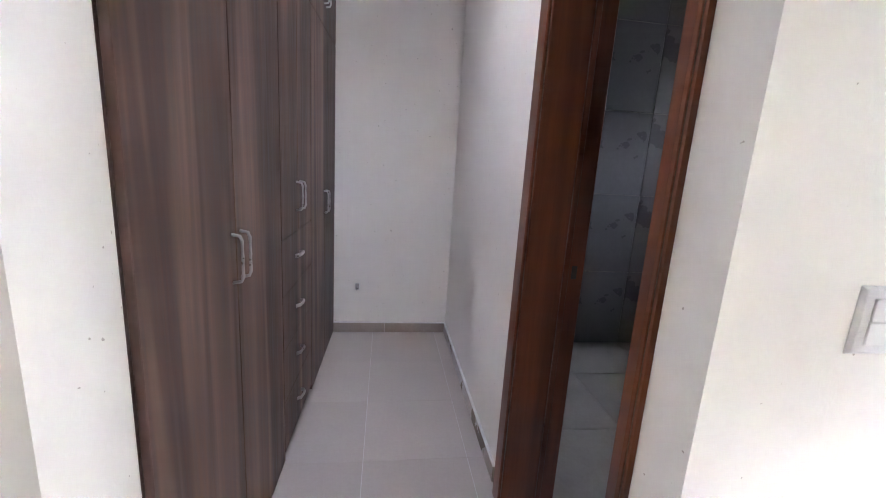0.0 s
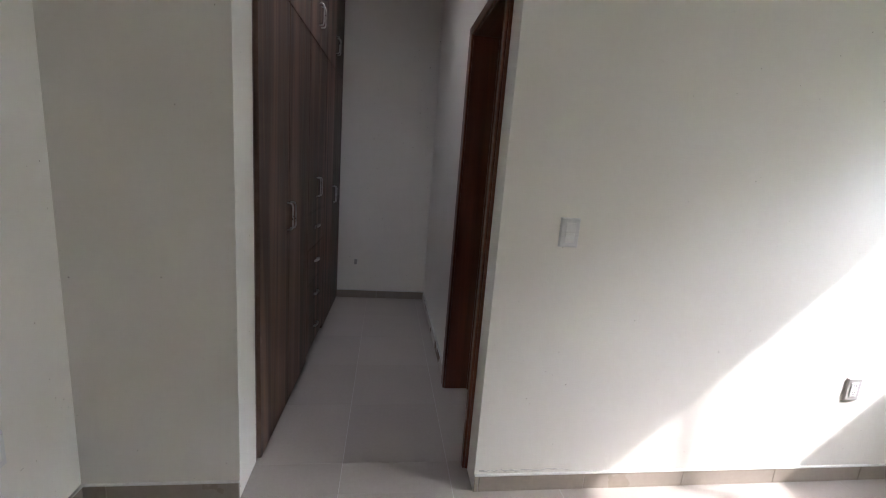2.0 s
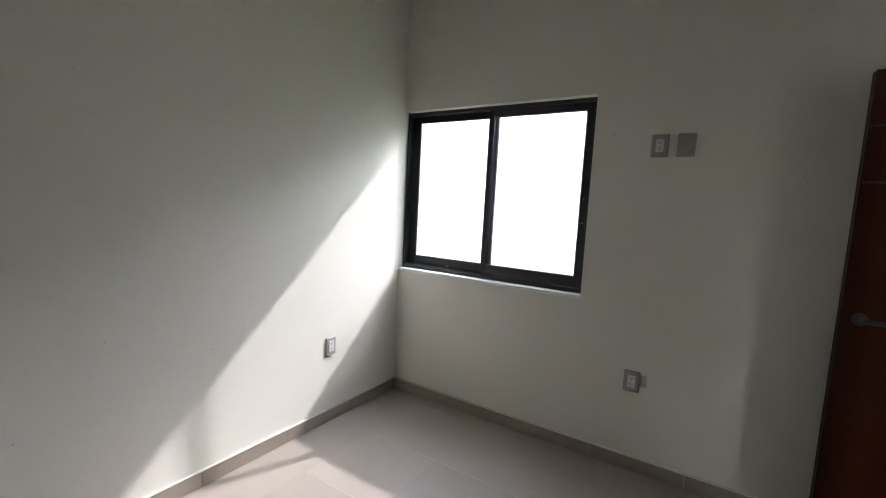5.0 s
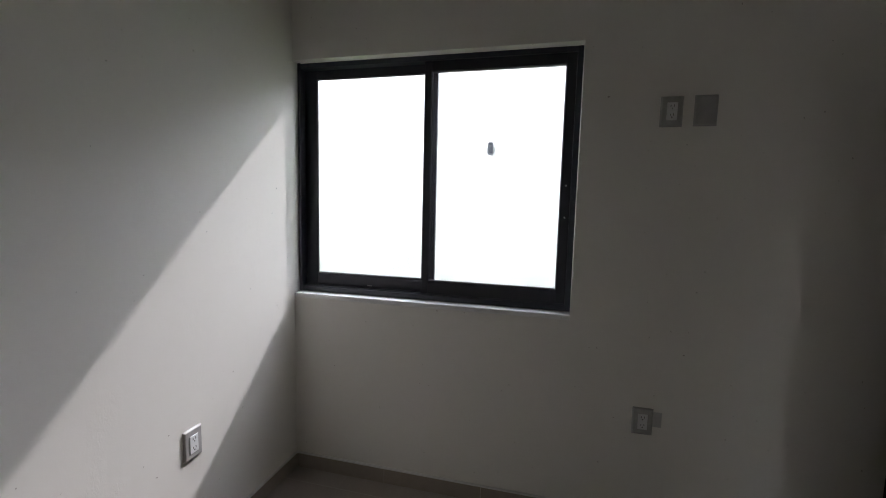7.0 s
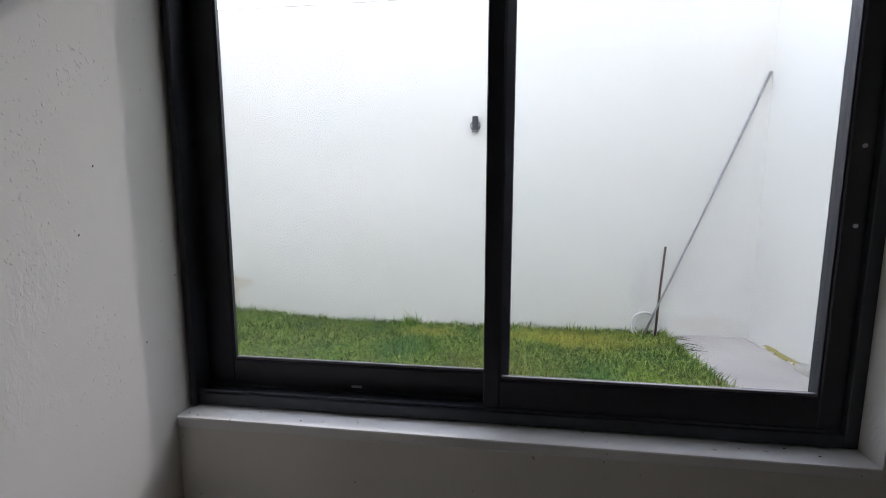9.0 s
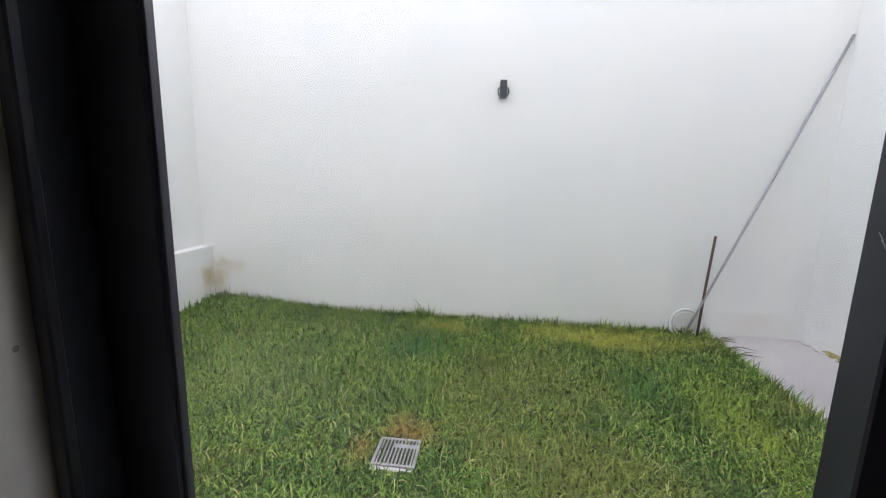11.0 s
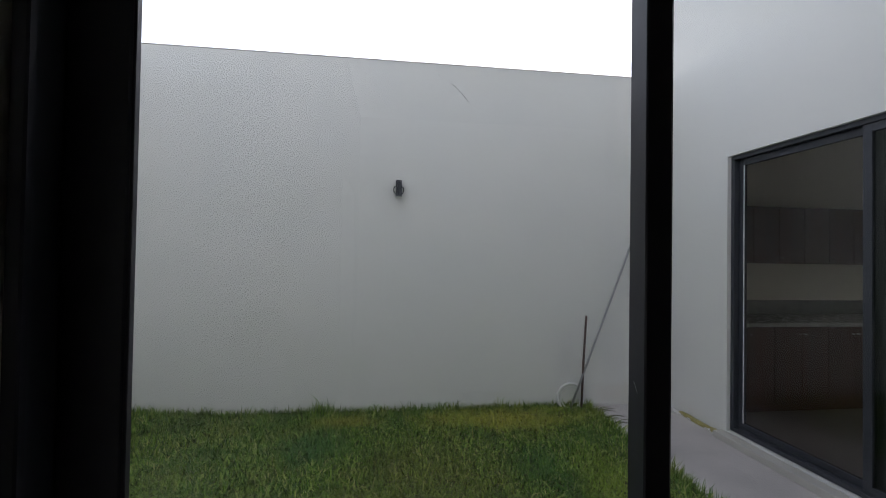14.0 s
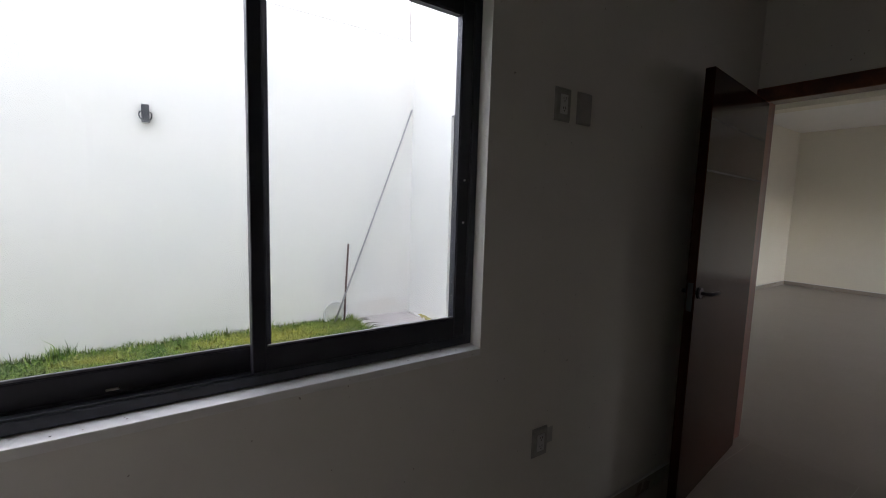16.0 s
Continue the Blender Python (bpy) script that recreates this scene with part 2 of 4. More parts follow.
def glass_material(name, tint, ior=1.45):
    m = bpy.data.materials.new(name)
    m.use_nodes = True
    nt = m.node_tree
    nt.nodes.remove(nt.nodes["Principled BSDF"])
    tr = nt.nodes.new("ShaderNodeBsdfTransparent")
    tr.inputs[0].default_value = (*tint, 1)
    gl = nt.nodes.new("ShaderNodeBsdfGlossy")
    gl.inputs["Roughness"].default_value = 0.0
    fr = nt.nodes.new("ShaderNodeFresnel")
    fr.inputs[0].default_value = ior
    mx = nt.nodes.new("ShaderNodeMixShader")
    nt.links.new(fr.outputs[0], mx.inputs[0])
    nt.links.new(tr.outputs[0], mx.inputs[1])
    nt.links.new(gl.outputs[0], mx.inputs[2])
    nt.links.new(mx.outputs[0], nt.nodes["Material Output"].inputs[0])
    return m


def grass_material():
    m, nt, b = nodes_of("lawn_blades", 0.55, 0.0, 0.3)
    geo = nt.nodes.new("ShaderNodeNewGeometry")
    own = ramp(nt, geo.outputs["Random Per Island"], [(0.0, (0.014, 0.045, 0.006)), (0.34, (0.066, 0.165, 0.017)),
                                                     (0.66, (0.180, 0.312, 0.038)), (0.90, (0.34, 0.46, 0.10)), (1.0, (0.60, 0.54, 0.24))])
    where = noise_node(nt, 1.5, (1, 1, 1), 4, 0.6)
    dry = ramp(nt, where, [(0.50, (0, 0, 0)), (0.70, (1, 1, 1))])
    col = mix(nt, own, (0.26, 0.24, 0.05), mul_val(nt, dry, 0.34))
    deep = noise_node(nt, 2.3, (1, 1, 0.2), 3, 0.5)
    col = mix(nt, col, (0.035, 0.115, 0.022), mul_val(nt, ramp(nt, deep, [(0.5, (0, 0, 0)), (0.66, (1, 1, 1))]), 0.5))
    for centre, radius, squash, tint, k in (((3.62, -1.45, 0), 0.56, (0.6, 1.8, 2), (0.56, 0.50, 0.08), 0.65), ((3.65, 0.05, 0), 0.30, (0.6, 1.4, 2), (0.44, 0.40, 0.07), 0.6), ((2.3, -1.95, 0), 0.48, (1.5, 0.7, 2), (0.36, 0.46, 0.06), 0.5), ((3.2, 0.25, 0), 0.40, (1, 1.1, 2), (0.045, 0.16, 0.045), 0.65), ((2.7, -1.45, 0), 0.34, (1.2, 0.9, 2), (0.045, 0.16, 0.03), 0.6), ((2.35, 1.45, 0), 0.8, (1, 1.1, 2), (0.25, 0.33, 0.10), 0.4),
                                            ((1.93, 0.05, 0), 0.20, (1, 1.1, 2), (0.40, 0.24, 0.07), 0.75), ((1.73, 0.27, 0), 0.13, (1.2, 0.8, 2), (0.40, 0.24, 0.07), 0.7),
                                            ((2.65, -0.65, 0), 0.80, (1.1, 1, 2), (0.24, 0.24, 0.055), 0.45), ((1.7, -0.9, 0), 0.55, (1, 1.2, 2), (0.27, 0.25, 0.06), 0.45)):
        col = mix(nt, col, tint, mul_val(nt, spot(nt, centre, radius, squash), k))
    nt.links.new(col, b.inputs["Base Color"])
    b.inputs["Sheen Weight"].default_value = 0.1
    return m


M_TILE = tile_material()
M_HALL, hall_nt, hall_b = nodes_of("hall_floor_tile", 0.27, 0.0, 0.5)
hall_b.inputs["Base Color"].default_value = (0.40, 0.36, 0.322, 1)
hall_nt.links.new(scaled(hall_nt, noise_node(hall_nt, 60, (1, 1, 1), 3), 0.34, 0.38), hall_b.inputs["Roughness"])
hall_nt.links.new(ramp(hall_nt, noise_node(hall_nt, 2.2, (1, 1, 1), 3), [(0.25, (0.385, 0.345, 0.308)), (0.75, (0.415, 0.375, 0.336))]), hall_b.inputs["Base Color"])
M_BEAD = plain("white_joint_filler", (0.70, 0.69, 0.66), (0.78, 0.77, 0.74), 30, 0.85, depth=0.0006)
M_GLASS = glass_material("window_glass", (0.955, 0.965, 0.96))
M_GREENGLASS = glass_material("green_float_glass", (0.62, 0.70, 0.66), 1.5)
M_GRASS = grass_material()


# ---------------------------------------------------------------- building helpers
def thing(name, label, category, group="", at=(0, 0, 0)):
    ob = new(name)
    ob.empty_display_size = 0.1
    ob.location = at
    return tagged(ob, label, category, group)


def mesh_of(name, bm, material):
    me = bpy.data.meshes.new(name)
    bm.to_mesh(me)
    bm.free()
    me.materials.append(material)
    return me


def part(name, bm, material, parent=None, label=""):
    ob = new(name, mesh_of(name, bm, material))
    if parent:
        ob.parent = parent
    if label:
        ob["label"] = label
    return ob


def structure(name, bm, material, label, category):
    return tagged(part(name, bm, material), label, category, kind="structure")


def add_box(bm, lo, hi, bevel=0.0, seg=1):
    lo, hi = [min(a, b) for a, b in zip(lo, hi)], [max(a, b) for a, b in zip(lo, hi)]
    size = [b - a for a, b in zip(lo, hi)]
    mid = [(a + b) / 2 for a, b in zip(lo, hi)]
    g = bmesh.ops.create_cube(bm, size=1.0, matrix=Matrix.LocRotScale(mid, None, size))
    if bevel:
        edges = list({e for v in g["verts"] for e in v.link_edges})
        bmesh.ops.bevel(bm, geom=edges, offset=bevel, segments=seg, affect="EDGES", profile=0.6)
    return bm


def box(lo, hi, bevel=0.0, seg=1):
    return add_box(bmesh.new(), lo, hi, bevel, seg)


def boxes(*pairs, bevel=0.0):
    bm = bmesh.new()
    for lo, hi in pairs:
        add_box(bm, lo, hi, bevel)
    return bm


def tube(bm, points, radius, sides=12, caps=True, closed=False):
    """A round bar along the points."""
    pts = [Vector(p) for p in points]
    rings = []
    for i, p in enumerate(pts):
        if closed:
            d = pts[(i + 1) % len(pts)] - pts[i - 1]
        else:
            d = pts[min(i + 1, len(pts) - 1)] - pts[max(i - 1, 0)]
        q = d.to_track_quat("Z", "Y")
        r = radius[i] if isinstance(radius, (list, tuple)) else radius
        rings.append([bm.verts.new(p + q @ Vector((r * math.cos(a), r * math.sin(a), 0)))
                      for a in (2 * math.pi * k / sides for k in range(sides))])
    n = len(rings)
    for i in range(n if closed else n - 1):
        a, b = rings[i], rings[(i + 1) % n]
        for k in range(sides):
            f = bm.faces.new((a[k], a[(k + 1) % sides], b[(k + 1) % sides], b[k]))
            f.smooth = True
    if caps and not closed:
        bm.faces.new(list(reversed(rings[0])))
        bm.faces.new(rings[-1])
    return bm


def glass_pane(lo, hi, axis, sign):
    """A thin pane whose two large faces both look along sign * axis."""
    bm = box(lo, hi)
    for f in bm.faces:
        if abs(f.normal[axis]) > 0.9 and f.normal[axis] * sign < 0:
            f.normal_flip()
    return bm


def ring_frame(lo, hi, widths, x0, x1, bevel=0.0015):
    """A rectangular frame in the plane across x: widths are left (high y), right, bottom, top."""
    (ya, za), (yb, zb) = lo, hi
    l, r, b, t = widths
    bm = bmesh.new()
    add_box(bm, (x0, ya, za), (x1, ya - l, zb), bevel)
    add_box(bm, (x0, yb + r, za), (x1, yb, zb), bevel)
    add_box(bm, (x0 + 0.0005, ya - l, za), (x1 - 0.0005, yb + r, za + b), bevel)
    add_box(bm, (x0 + 0.0005, ya - l, zb - t), (x1 - 0.0005, yb + r, zb), bevel)
    return bm


# ---------------------------------------------------------------- plan
H = 3.0                      # ceiling
WEST, SOUTH = -4.02, -3.34   # room walls, inner faces; the other two lie in x = 0 and y = 0
COR_L, COR_R, COR_END = -3.42, -2.47, 2.655
OPEN_TOP = 2.07
WALL_T = 0.15
BATH_LIGHT_GAP = (1.30, 1.70, 1.85, 2.15)       # unseen opening, added to light the bathroom: y from, y to, z from, z to
WIN_L, WIN_R, WIN_B, WIN_T = 0.0, -1.355, 0.938, 2.084
DOOR_L, DOOR_R, DOOR_T = -0.002, -0.97, 2.075
GN, GS = 2.75, -3.34         # garden: north wall, south wall
G_TOP = 3.5

# room walls
structure("wall_east", boxes(((0, 0.15, -0.2), (WALL_T, SOUTH, WIN_B)), ((0, 0.15, WIN_T), (WALL_T, SOUTH, 6.2)),
                             ((0, WIN_R, WIN_B), (WALL_T, SOUTH, WIN_T)), ((0, 0.15, WIN_B), (WALL_T, 0.004, WIN_T))),
          M_WALL, "cream painted plaster wall around a sliding window", "wall")
structure("facade_skin", boxes(((WALL_T, GN + 0.15, -0.2), (WALL_T + 0.012, WIN_L, BATH_LIGHT_GAP[2])), ((WALL_T, GN + 0.15, BATH_LIGHT_GAP[3]), (WALL_T + 0.012, WIN_L, 6.2)),
                               ((WALL_T, GN + 0.15, BATH_LIGHT_GAP[2]), (WALL_T + 0.012, BATH_LIGHT_GAP[1], BATH_LIGHT_GAP[3])), ((WALL_T, BATH_LIGHT_GAP[0], BATH_LIGHT_GAP[2]), (WALL_T + 0.012, WIN_L, BATH_LIGHT_GAP[3])), ((WALL_T, WIN_L, -0.2), (WALL_T + 0.012, GS, WIN_B)),
                               ((WALL_T, WIN_L, WIN_T), (WALL_T + 0.012, GS, 6.2)), ((WALL_T, WIN_R, WIN_B), (WALL_T + 0.012, GS, WIN_T))),
          M_EXT, "white painted render on the house front", "wall")
structure("wall_north", boxes(((COR_R, 0, 0), (0, 0.13, H)), ((WEST - 0.15, 0, 0), (-3.44, 0.215, H)), ((-3.44, 0, OPEN_TOP), (COR_R, 0.13, H))),
          M_WALL, "cream painted plaster wall with an open passage to the wardrobes", "wall")
structure("wall_west", box((WEST - 0.15, 0, 0), (WEST, SOUTH - 0.15, H)), M_WALL, "cream painted plaster wall", "wall")
structure("wall_south", boxes(((WEST, SOUTH, 0), (DOOR_R, SOUTH - 0.15, H)), ((DOOR_R, SOUTH, DOOR_T), (DOOR_L, SOUTH - 0.15, H)),
                              ((DOOR_L, SOUTH, 0), (WALL_T, SOUTH - 0.15, H))),
          M_WALL, "cream painted plaster wall with a doorway", "wall")
structure("ceiling", box((WEST - 0.15, 0.13, H), (WALL_T, SOUTH - 0.15, H + 0.18)), M_CEIL, "flat white ceiling of the room", "ceiling")

# passage with the wardrobes
BD_N, BD_F, BD_T = 0.135, 0.935, 2.145    # bathroom doorway in the passage wall
structure("wall_passage_end", box((-4.17, COR_END, 0), (COR_R + 0.2, COR_END + 0.15, H)), M_WALL, "pale plaster end wall of the wardrobe passage", "wall")
structure("wall_passage_east", boxes(((COR_R, BD_F, 0), (COR_R + 0.2, COR_END, H)), ((COR_R, 0.13, BD_T), (COR_R + 0.2, BD_F, H))),
          M_WALL, "pale plaster wall beside the bathroom door", "wall")
structure("wall_passage_west", box((-4.17, 0.13, 0), (-4.05, COR_END, H)), M_WALL, "plain plaster wall behind the wardrobes", "wall")
SK = (-3.40, -2.95, 0.66, 1.46)          # unseen skylight slot, added to light the passage
structure("ceiling_passage", boxes(((-4.17, 0.13, H), (SK[0], COR_END + 0.15, H + 0.18)), ((SK[0], 0.13, H), (COR_R + 0.2, SK[2], H + 0.18)), ((SK[1], SK[2], H), (COR_R + 0.2, SK[3], H + 0.18)),
                                   ((SK[0], SK[3], H), (COR_R + 0.2, COR_END + 0.15, H + 0.18))),
          M_CEIL, "white ceiling with a narrow skylight slot added out of view", "ceiling")
structure("added_skylight_curb", boxes(((SK[0] - 0.12, SK[2] - 0.12, H + 0.18), (SK[0], SK[3] + 0.12, H + 0.85)), ((SK[1], SK[2] - 0.12, H + 0.18), (SK[1] + 0.2, SK[3] + 0.12, H + 0.85)),
                                 ((SK[0], SK[2] - 0.12, H + 0.18), (SK[1], SK[2], H + 0.85)), ((SK[0], SK[3], H + 0.18), (SK[1], SK[3] + 0.12, H + 0.85))),
          M_CEIL, "white upstand round the added skylight slot", "skylight")

# bathroom shell
structure("wall_bathroom", boxes(((COR_R + 0.2, 2.45, 0), (0, 2.6, H)), ((0, 0.15, -0.2), (WALL_T, 2.9, BATH_LIGHT_GAP[2])), ((0, 0.15, BATH_LIGHT_GAP[3]), (WALL_T, 2.9, 6.2)),
                                 ((0, 0.15, BATH_LIGHT_GAP[2]), (WALL_T, BATH_LIGHT_GAP[0], BATH_LIGHT_GAP[3])), ((0, BATH_LIGHT_GAP[1], BATH_LIGHT_GAP[2]), (WALL_T, 2.9, BATH_LIGHT_GAP[3])), ((COR_R + 0.2, 0.13, 0), (0, 0.16, H))),
          M_SPLASH, "dark grey tiled bathroom walls", "wall")
structure("floor_bathroom", box((COR_R + 0.2, 0.13, -0.15), (0, 2.6, -0.002)), M_BATHFLOOR, "grey tiled bathroom floor", "floor")
structure("ceiling_bathroom", box((COR_R + 0.2, 0.13, H - 0.4), (0, 2.6, H - 0.2)), M_CEIL, "white bathroom ceiling", "ceiling")

BATH_TILE_WALL = bpy.data.objects["wall_bathroom"]
bath_mesh = mesh_of("tile", box((-0.298, -0.004, -0.298), (0.298, 0.004, 0.298), 0.002), M_BATHTILE)
for k in range(4):
    for r in range(5):
        t = new("tile", bath_mesh)
        t.parent = BATH_TILE_WALL
        t.location = (COR_R + 0.5 + 0.6 * k, 2.447, 0.302 + 0.6 * r)
bath_floor = bpy.data.objects["floor_bathroom"]
bath_floor_mesh = mesh_of("tile", box((-0.298, -0.298, -0.004), (0.298, 0.298, 0.004), 0.001), M_BATHFLOOR)
for k in range(4):
    for r in range(4):
        t = new("tile", bath_floor_mesh)
        t.parent = bath_floor
        t.location = (COR_R + 0.5 + 0.6 * k, 0.45 + 0.6 * r, -0.002)

# hall and kitchen to the south
HALL_S, HALL_E, KIT_S, KIT_E = -10.95, 2.03, -7.1, 3.95
structure("floor_hall", box((-4.3, SOUTH - 0.15, -0.15), (KIT_E + 0.2, HALL_S - 0.2, 0.0)), M_HALL, "glossy greige tiled hall floor", "floor")
structure("wall_hall_south", box((-4.3, HALL_S, 0), (HALL_E + 0.2, HALL_S - 0.15, H)), M_HALLWALL, "cream plaster wall at the end of the hall", "wall")
structure("wall_hall_east", boxes(((HALL_E, KIT_S, 0), (HALL_E + 0.15, HALL_S, H)), ((HALL_E, KIT_S, 0), (KIT_E + 0.15, KIT_S - 0.15, H))),
          M_HALLWALL, "cream plaster wall of the hall", "wall")
structure("wall_kitchen_east", box((KIT_E, SOUTH - 0.15, 0), (KIT_E + 0.15, KIT_S, H)), M_HALLWALL, "cream plaster kitchen wall", "wall")
# the opening is out of view, added to let sky light into the hall
structure("wall_hall_west", boxes(((-4.3, SOUTH - 0.15, 0), (-4.15, HALL_S, 0.25)), ((-4.3, SOUTH - 0.15, 1.85), (-4.15, HALL_S, H)),
                                  ((-4.3, SOUTH - 0.15, 0.25), (-4.15, -6.4, 1.85)), ((-4.3, -10.0, 0.25), (-4.15, HALL_S, 1.85))),
          M_HALLWALL, "cream plaster wall with a wide unseen opening added for light", "wall")
structure("ceiling_hall", box((-4.3, SOUTH - 0.15, H), (KIT_E + 0.15, HALL_S - 0.15, H + 0.18)), M_CEIL, "white hall ceiling", "ceiling")
structure("ceiling_beam", box((-4.15, -7.1, 2.74), (HALL_E, -7.35, H)), M_HALLWALL, "shallow plaster ceiling beam in the hall", "beam")

# garden walls
GD_L, GD_R, GD_T = 3.05, 0.80, 2.435
structure("wall_garden_back", box((GX, GN + 0.15, -0.3), (GX + 0.14, GS - 0.15, G_TOP)), M_EXT, "tall white rendered garden wall with faint stains and painted grey shade", "wall")
structure("wall_garden_north", boxes(((WALL_T, GN, -0.3), (GX, GN + 0.15, G_TOP))), M_EXT, "tall white rendered garden wall", "wall")
structure("wall_garden_plinth", box((WALL_T + 0.012, 2.635, -0.3), (GX, GN, 0.575), 0.006), M_EXT, "white rendered plinth with a ledge along the garden wall", "plinth")
structure("wall_house_side", boxes(((GD_L, GS, -0.3), (GX + 0.10, GS - 0.15, 6.2)), ((WALL_T, GS, -0.3), (GD_R, GS - 0.15, 6.2)), ((GD_R, GS, GD_T), (GD_L, GS - 0.15, 6.2)),
                                   ((GD_R, GS, -0.3), (GD_L, GS - 0.15, -0.005))),
          M_EXT, "high white rendered house wall beside the garden", "wall")
structure("wall_coping", box((GX - 0.004, GN + 0.15, G_TOP), (GX + 0.144, GS - 0.02, G_TOP + 0.007)), M_RAW, "thin raw mortar edge on the garden wall", "coping")
structure("wall_end_strip", box((GX + 0.10, GS + 0.004, G_TOP + 0.007), (GX + 0.13, GS - 0.15, 6.2)), M_RAW, "rough unpainted edge of the house wall", "wall edge")

# ground
structure("ground", box((-900, -900, -0.6), (900, 900, -0.3)), M_EARTH, "bare earth around the house", "ground")
structure("patio_slab", box((WALL_T + 0.012, GS, -0.3), (GX, -2.465, -0.07), 0.004), M_SLAB, "worn grey concrete path along the house wall", "path")
structure("door_step", boxes(((GD_R - 0.03, GS, -0.07), (GD_L + 0.04, GS + 0.10, -0.012)), bevel=0.004), M_STEP, "pale stone door step above the path", "step")


def lawn_z(x, y):
    s, u = np.clip((y - 1.1) / 1.5, 0, 1), np.clip((x - 3.0) / 0.9, 0, 1)
    return -0.078 + 0.085 * s * s * (3 - 2 * s) * (0.25 + 0.75 * u * u * (3 - 2 * u)) + 0.006 * np.sin(3.1 * x + 1.0) * np.sin(2.3 * y)


def build_lawn():
    xs, ys = np.linspace(WALL_T + 0.012, GX, 40), np.linspace(-2.465, 2.635, 52)
    verts = [(x, y, float(lawn_z(x, y))) for x in xs for y in ys]
    n = len(ys)
    faces = [(i * n + j, (i + 1) * n + j, (i + 1) * n + j + 1, i * n + j + 1) for i in range(len(xs) - 1) for j in range(n - 1)]
    me = bpy.data.meshes.new("lawn_soil")
    me.from_pydata(verts, [], faces)
    me.materials.append(M_SOIL)
    tagged(new("lawn_soil", me), "dark soil under the lawn", "soil", kind="structure")


build_lawn()

DRAIN = (1.745, 0.075)


def build_grass(count=270000):
    rng = np.random.default_rng(7)
    x = rng.uniform(WALL_T + 0.02, GX - 0.005, count)
    y = rng.uniform(-2.465 - 0.01, 2.63, count)
    keep = ~((np.abs(x - DRAIN[0] + 0.02) < 0.135) & (np.abs(y - DRAIN[1]) < 0.125) & (rng.random(count) < 0.985))
    keep &= (x > 0.7) | (rng.random(count) < 0.45)
    # thin, worn places
    worn = np.sin(2.1 * x + 0.7) * np.sin(1.7 * y - 0.4) + 0.5 * np.sin(5.3 * x) * np.sin(4.7 * y + 1)
    keep &= rng.random(count) < 0.85 + 0.15 * np.clip(worn + 0.4, 0, 1)
    x, y = x[keep], y[keep]
    n = len(x)
    edge = np.minimum(np.minimum(GX - x, 2.63 - y), y + 2.45)
    tall = rng.gamma(4.0, 0.25, n) * (0.038 + 0.020 * np.exp(-edge / 0.07) + 0.012 * np.clip(np.sin(3 * x) * np.sin(2.4 * y), 0, 1))
    tall *= np.where((edge < 0.10) & (rng.random(n) < 0.03), 1.5, 1.0)
    tall = np.clip(tall, 0.022, 0.13)
    for ty, k in ((0.33, 2.0), (0.22, 1.7), (-0.25, 1.4), (-0.62, 1.5), (-1.05, 1.5), (-1.5, 1.4), (-1.9, 1.4), (0.9, 1.3), (1.4, 1.4), (2.3, 1.6), (2.5, 1.6)):
        tall = np.where((np.hypot(x - 3.92, y - ty) < 0.05) & (rng.random(n) < 0.4), tall * k, tall)
    tilt = np.clip(rng.normal(1.15, 0.36, n), 0.1, 1.5) * np.where(edge < 0.05, 0.55, 1.0)
    tuft = (np.hypot(x - 3.90, y - 0.32) < 0.07) & (rng.random(n) < 0.5)
    tall, tilt = np.where(tuft, rng.uniform(0.06, 0.15, n), tall), np.where(tuft, rng.uniform(0.05, 0.6, n), tilt)
    az = rng.uniform(0, 2 * np.pi, n)
    # blades at the path edge lean out over it
    az = np.where((y < -2.36) & (rng.random(n) < 0.7), rng.normal(-np.pi / 2, 0.5, n), az)
    wide = rng.uniform(0.0020, 0.0044, n)
    z = lawn_z(x, y) - 0.004
    d = np.stack([np.cos(az), np.sin(az)], 1)
    s = np.stack([-d[:, 1], d[:, 0]], 1)
    twist = rng.uniform(-0.6, 0.6, n)
    root = np.stack([x, y, z], 1)
    side = np.stack([s[:, 0] * np.cos(twist), s[:, 1] * np.cos(twist), np.sin(twist)], 1) * wide[:, None]
    mid = root + np.stack([d[:, 0] * np.sin(tilt * 0.6) * tall * 0.55, d[:, 1] * np.sin(tilt * 0.6) * tall * 0.55, np.cos(tilt * 0.6) * tall * 0.55], 1)
    tip = mid + np.stack([d[:, 0] * np.sin(tilt * 1.25) * tall * 0.5, d[:, 1] * np.sin(tilt * 1.25) * tall * 0.5, np.cos(tilt * 1.25) * tall * 0.5], 1)
    for p in (mid, tip):
        p[:, 0] = np.clip(p[:, 0], WALL_T + 0.015, GX - 0.004)
        p[:, 1] = np.minimum(p[:, 1], 2.63)
    v = np.stack([root - side, root + side, mid + side * 0.9, mid - side * 0.9, tip], 1).reshape(-1, 3)
    base = (np.arange(n) * 5)[:, None]
    loops = np.concatenate([base + np.array([0, 1, 2, 3]), base + np.array([3, 2, 4])], 1).ravel()
    starts = (np.arange(n)[:, None] * 7 + np.array([0, 4])).ravel()
    me = bpy.data.meshes.new("grass")
    me.vertices.add(len(v))
    me.vertices.foreach_set("co", v.ravel())
    me.loops.add(len(loops))
    me.loops.foreach_set("vertex_index", loops.astype(np.int32))
    me.polygons.add(2 * n)
    me.polygons.foreach_set("loop_start", starts.astype(np.int32))
    me.update(calc_edges=True)
    me.validate()
    me.materials.append(M_GRASS)
    tagged(new("grass", me), "dense green lawn with yellowing patches", "grass", kind="stuff")


build_grass()


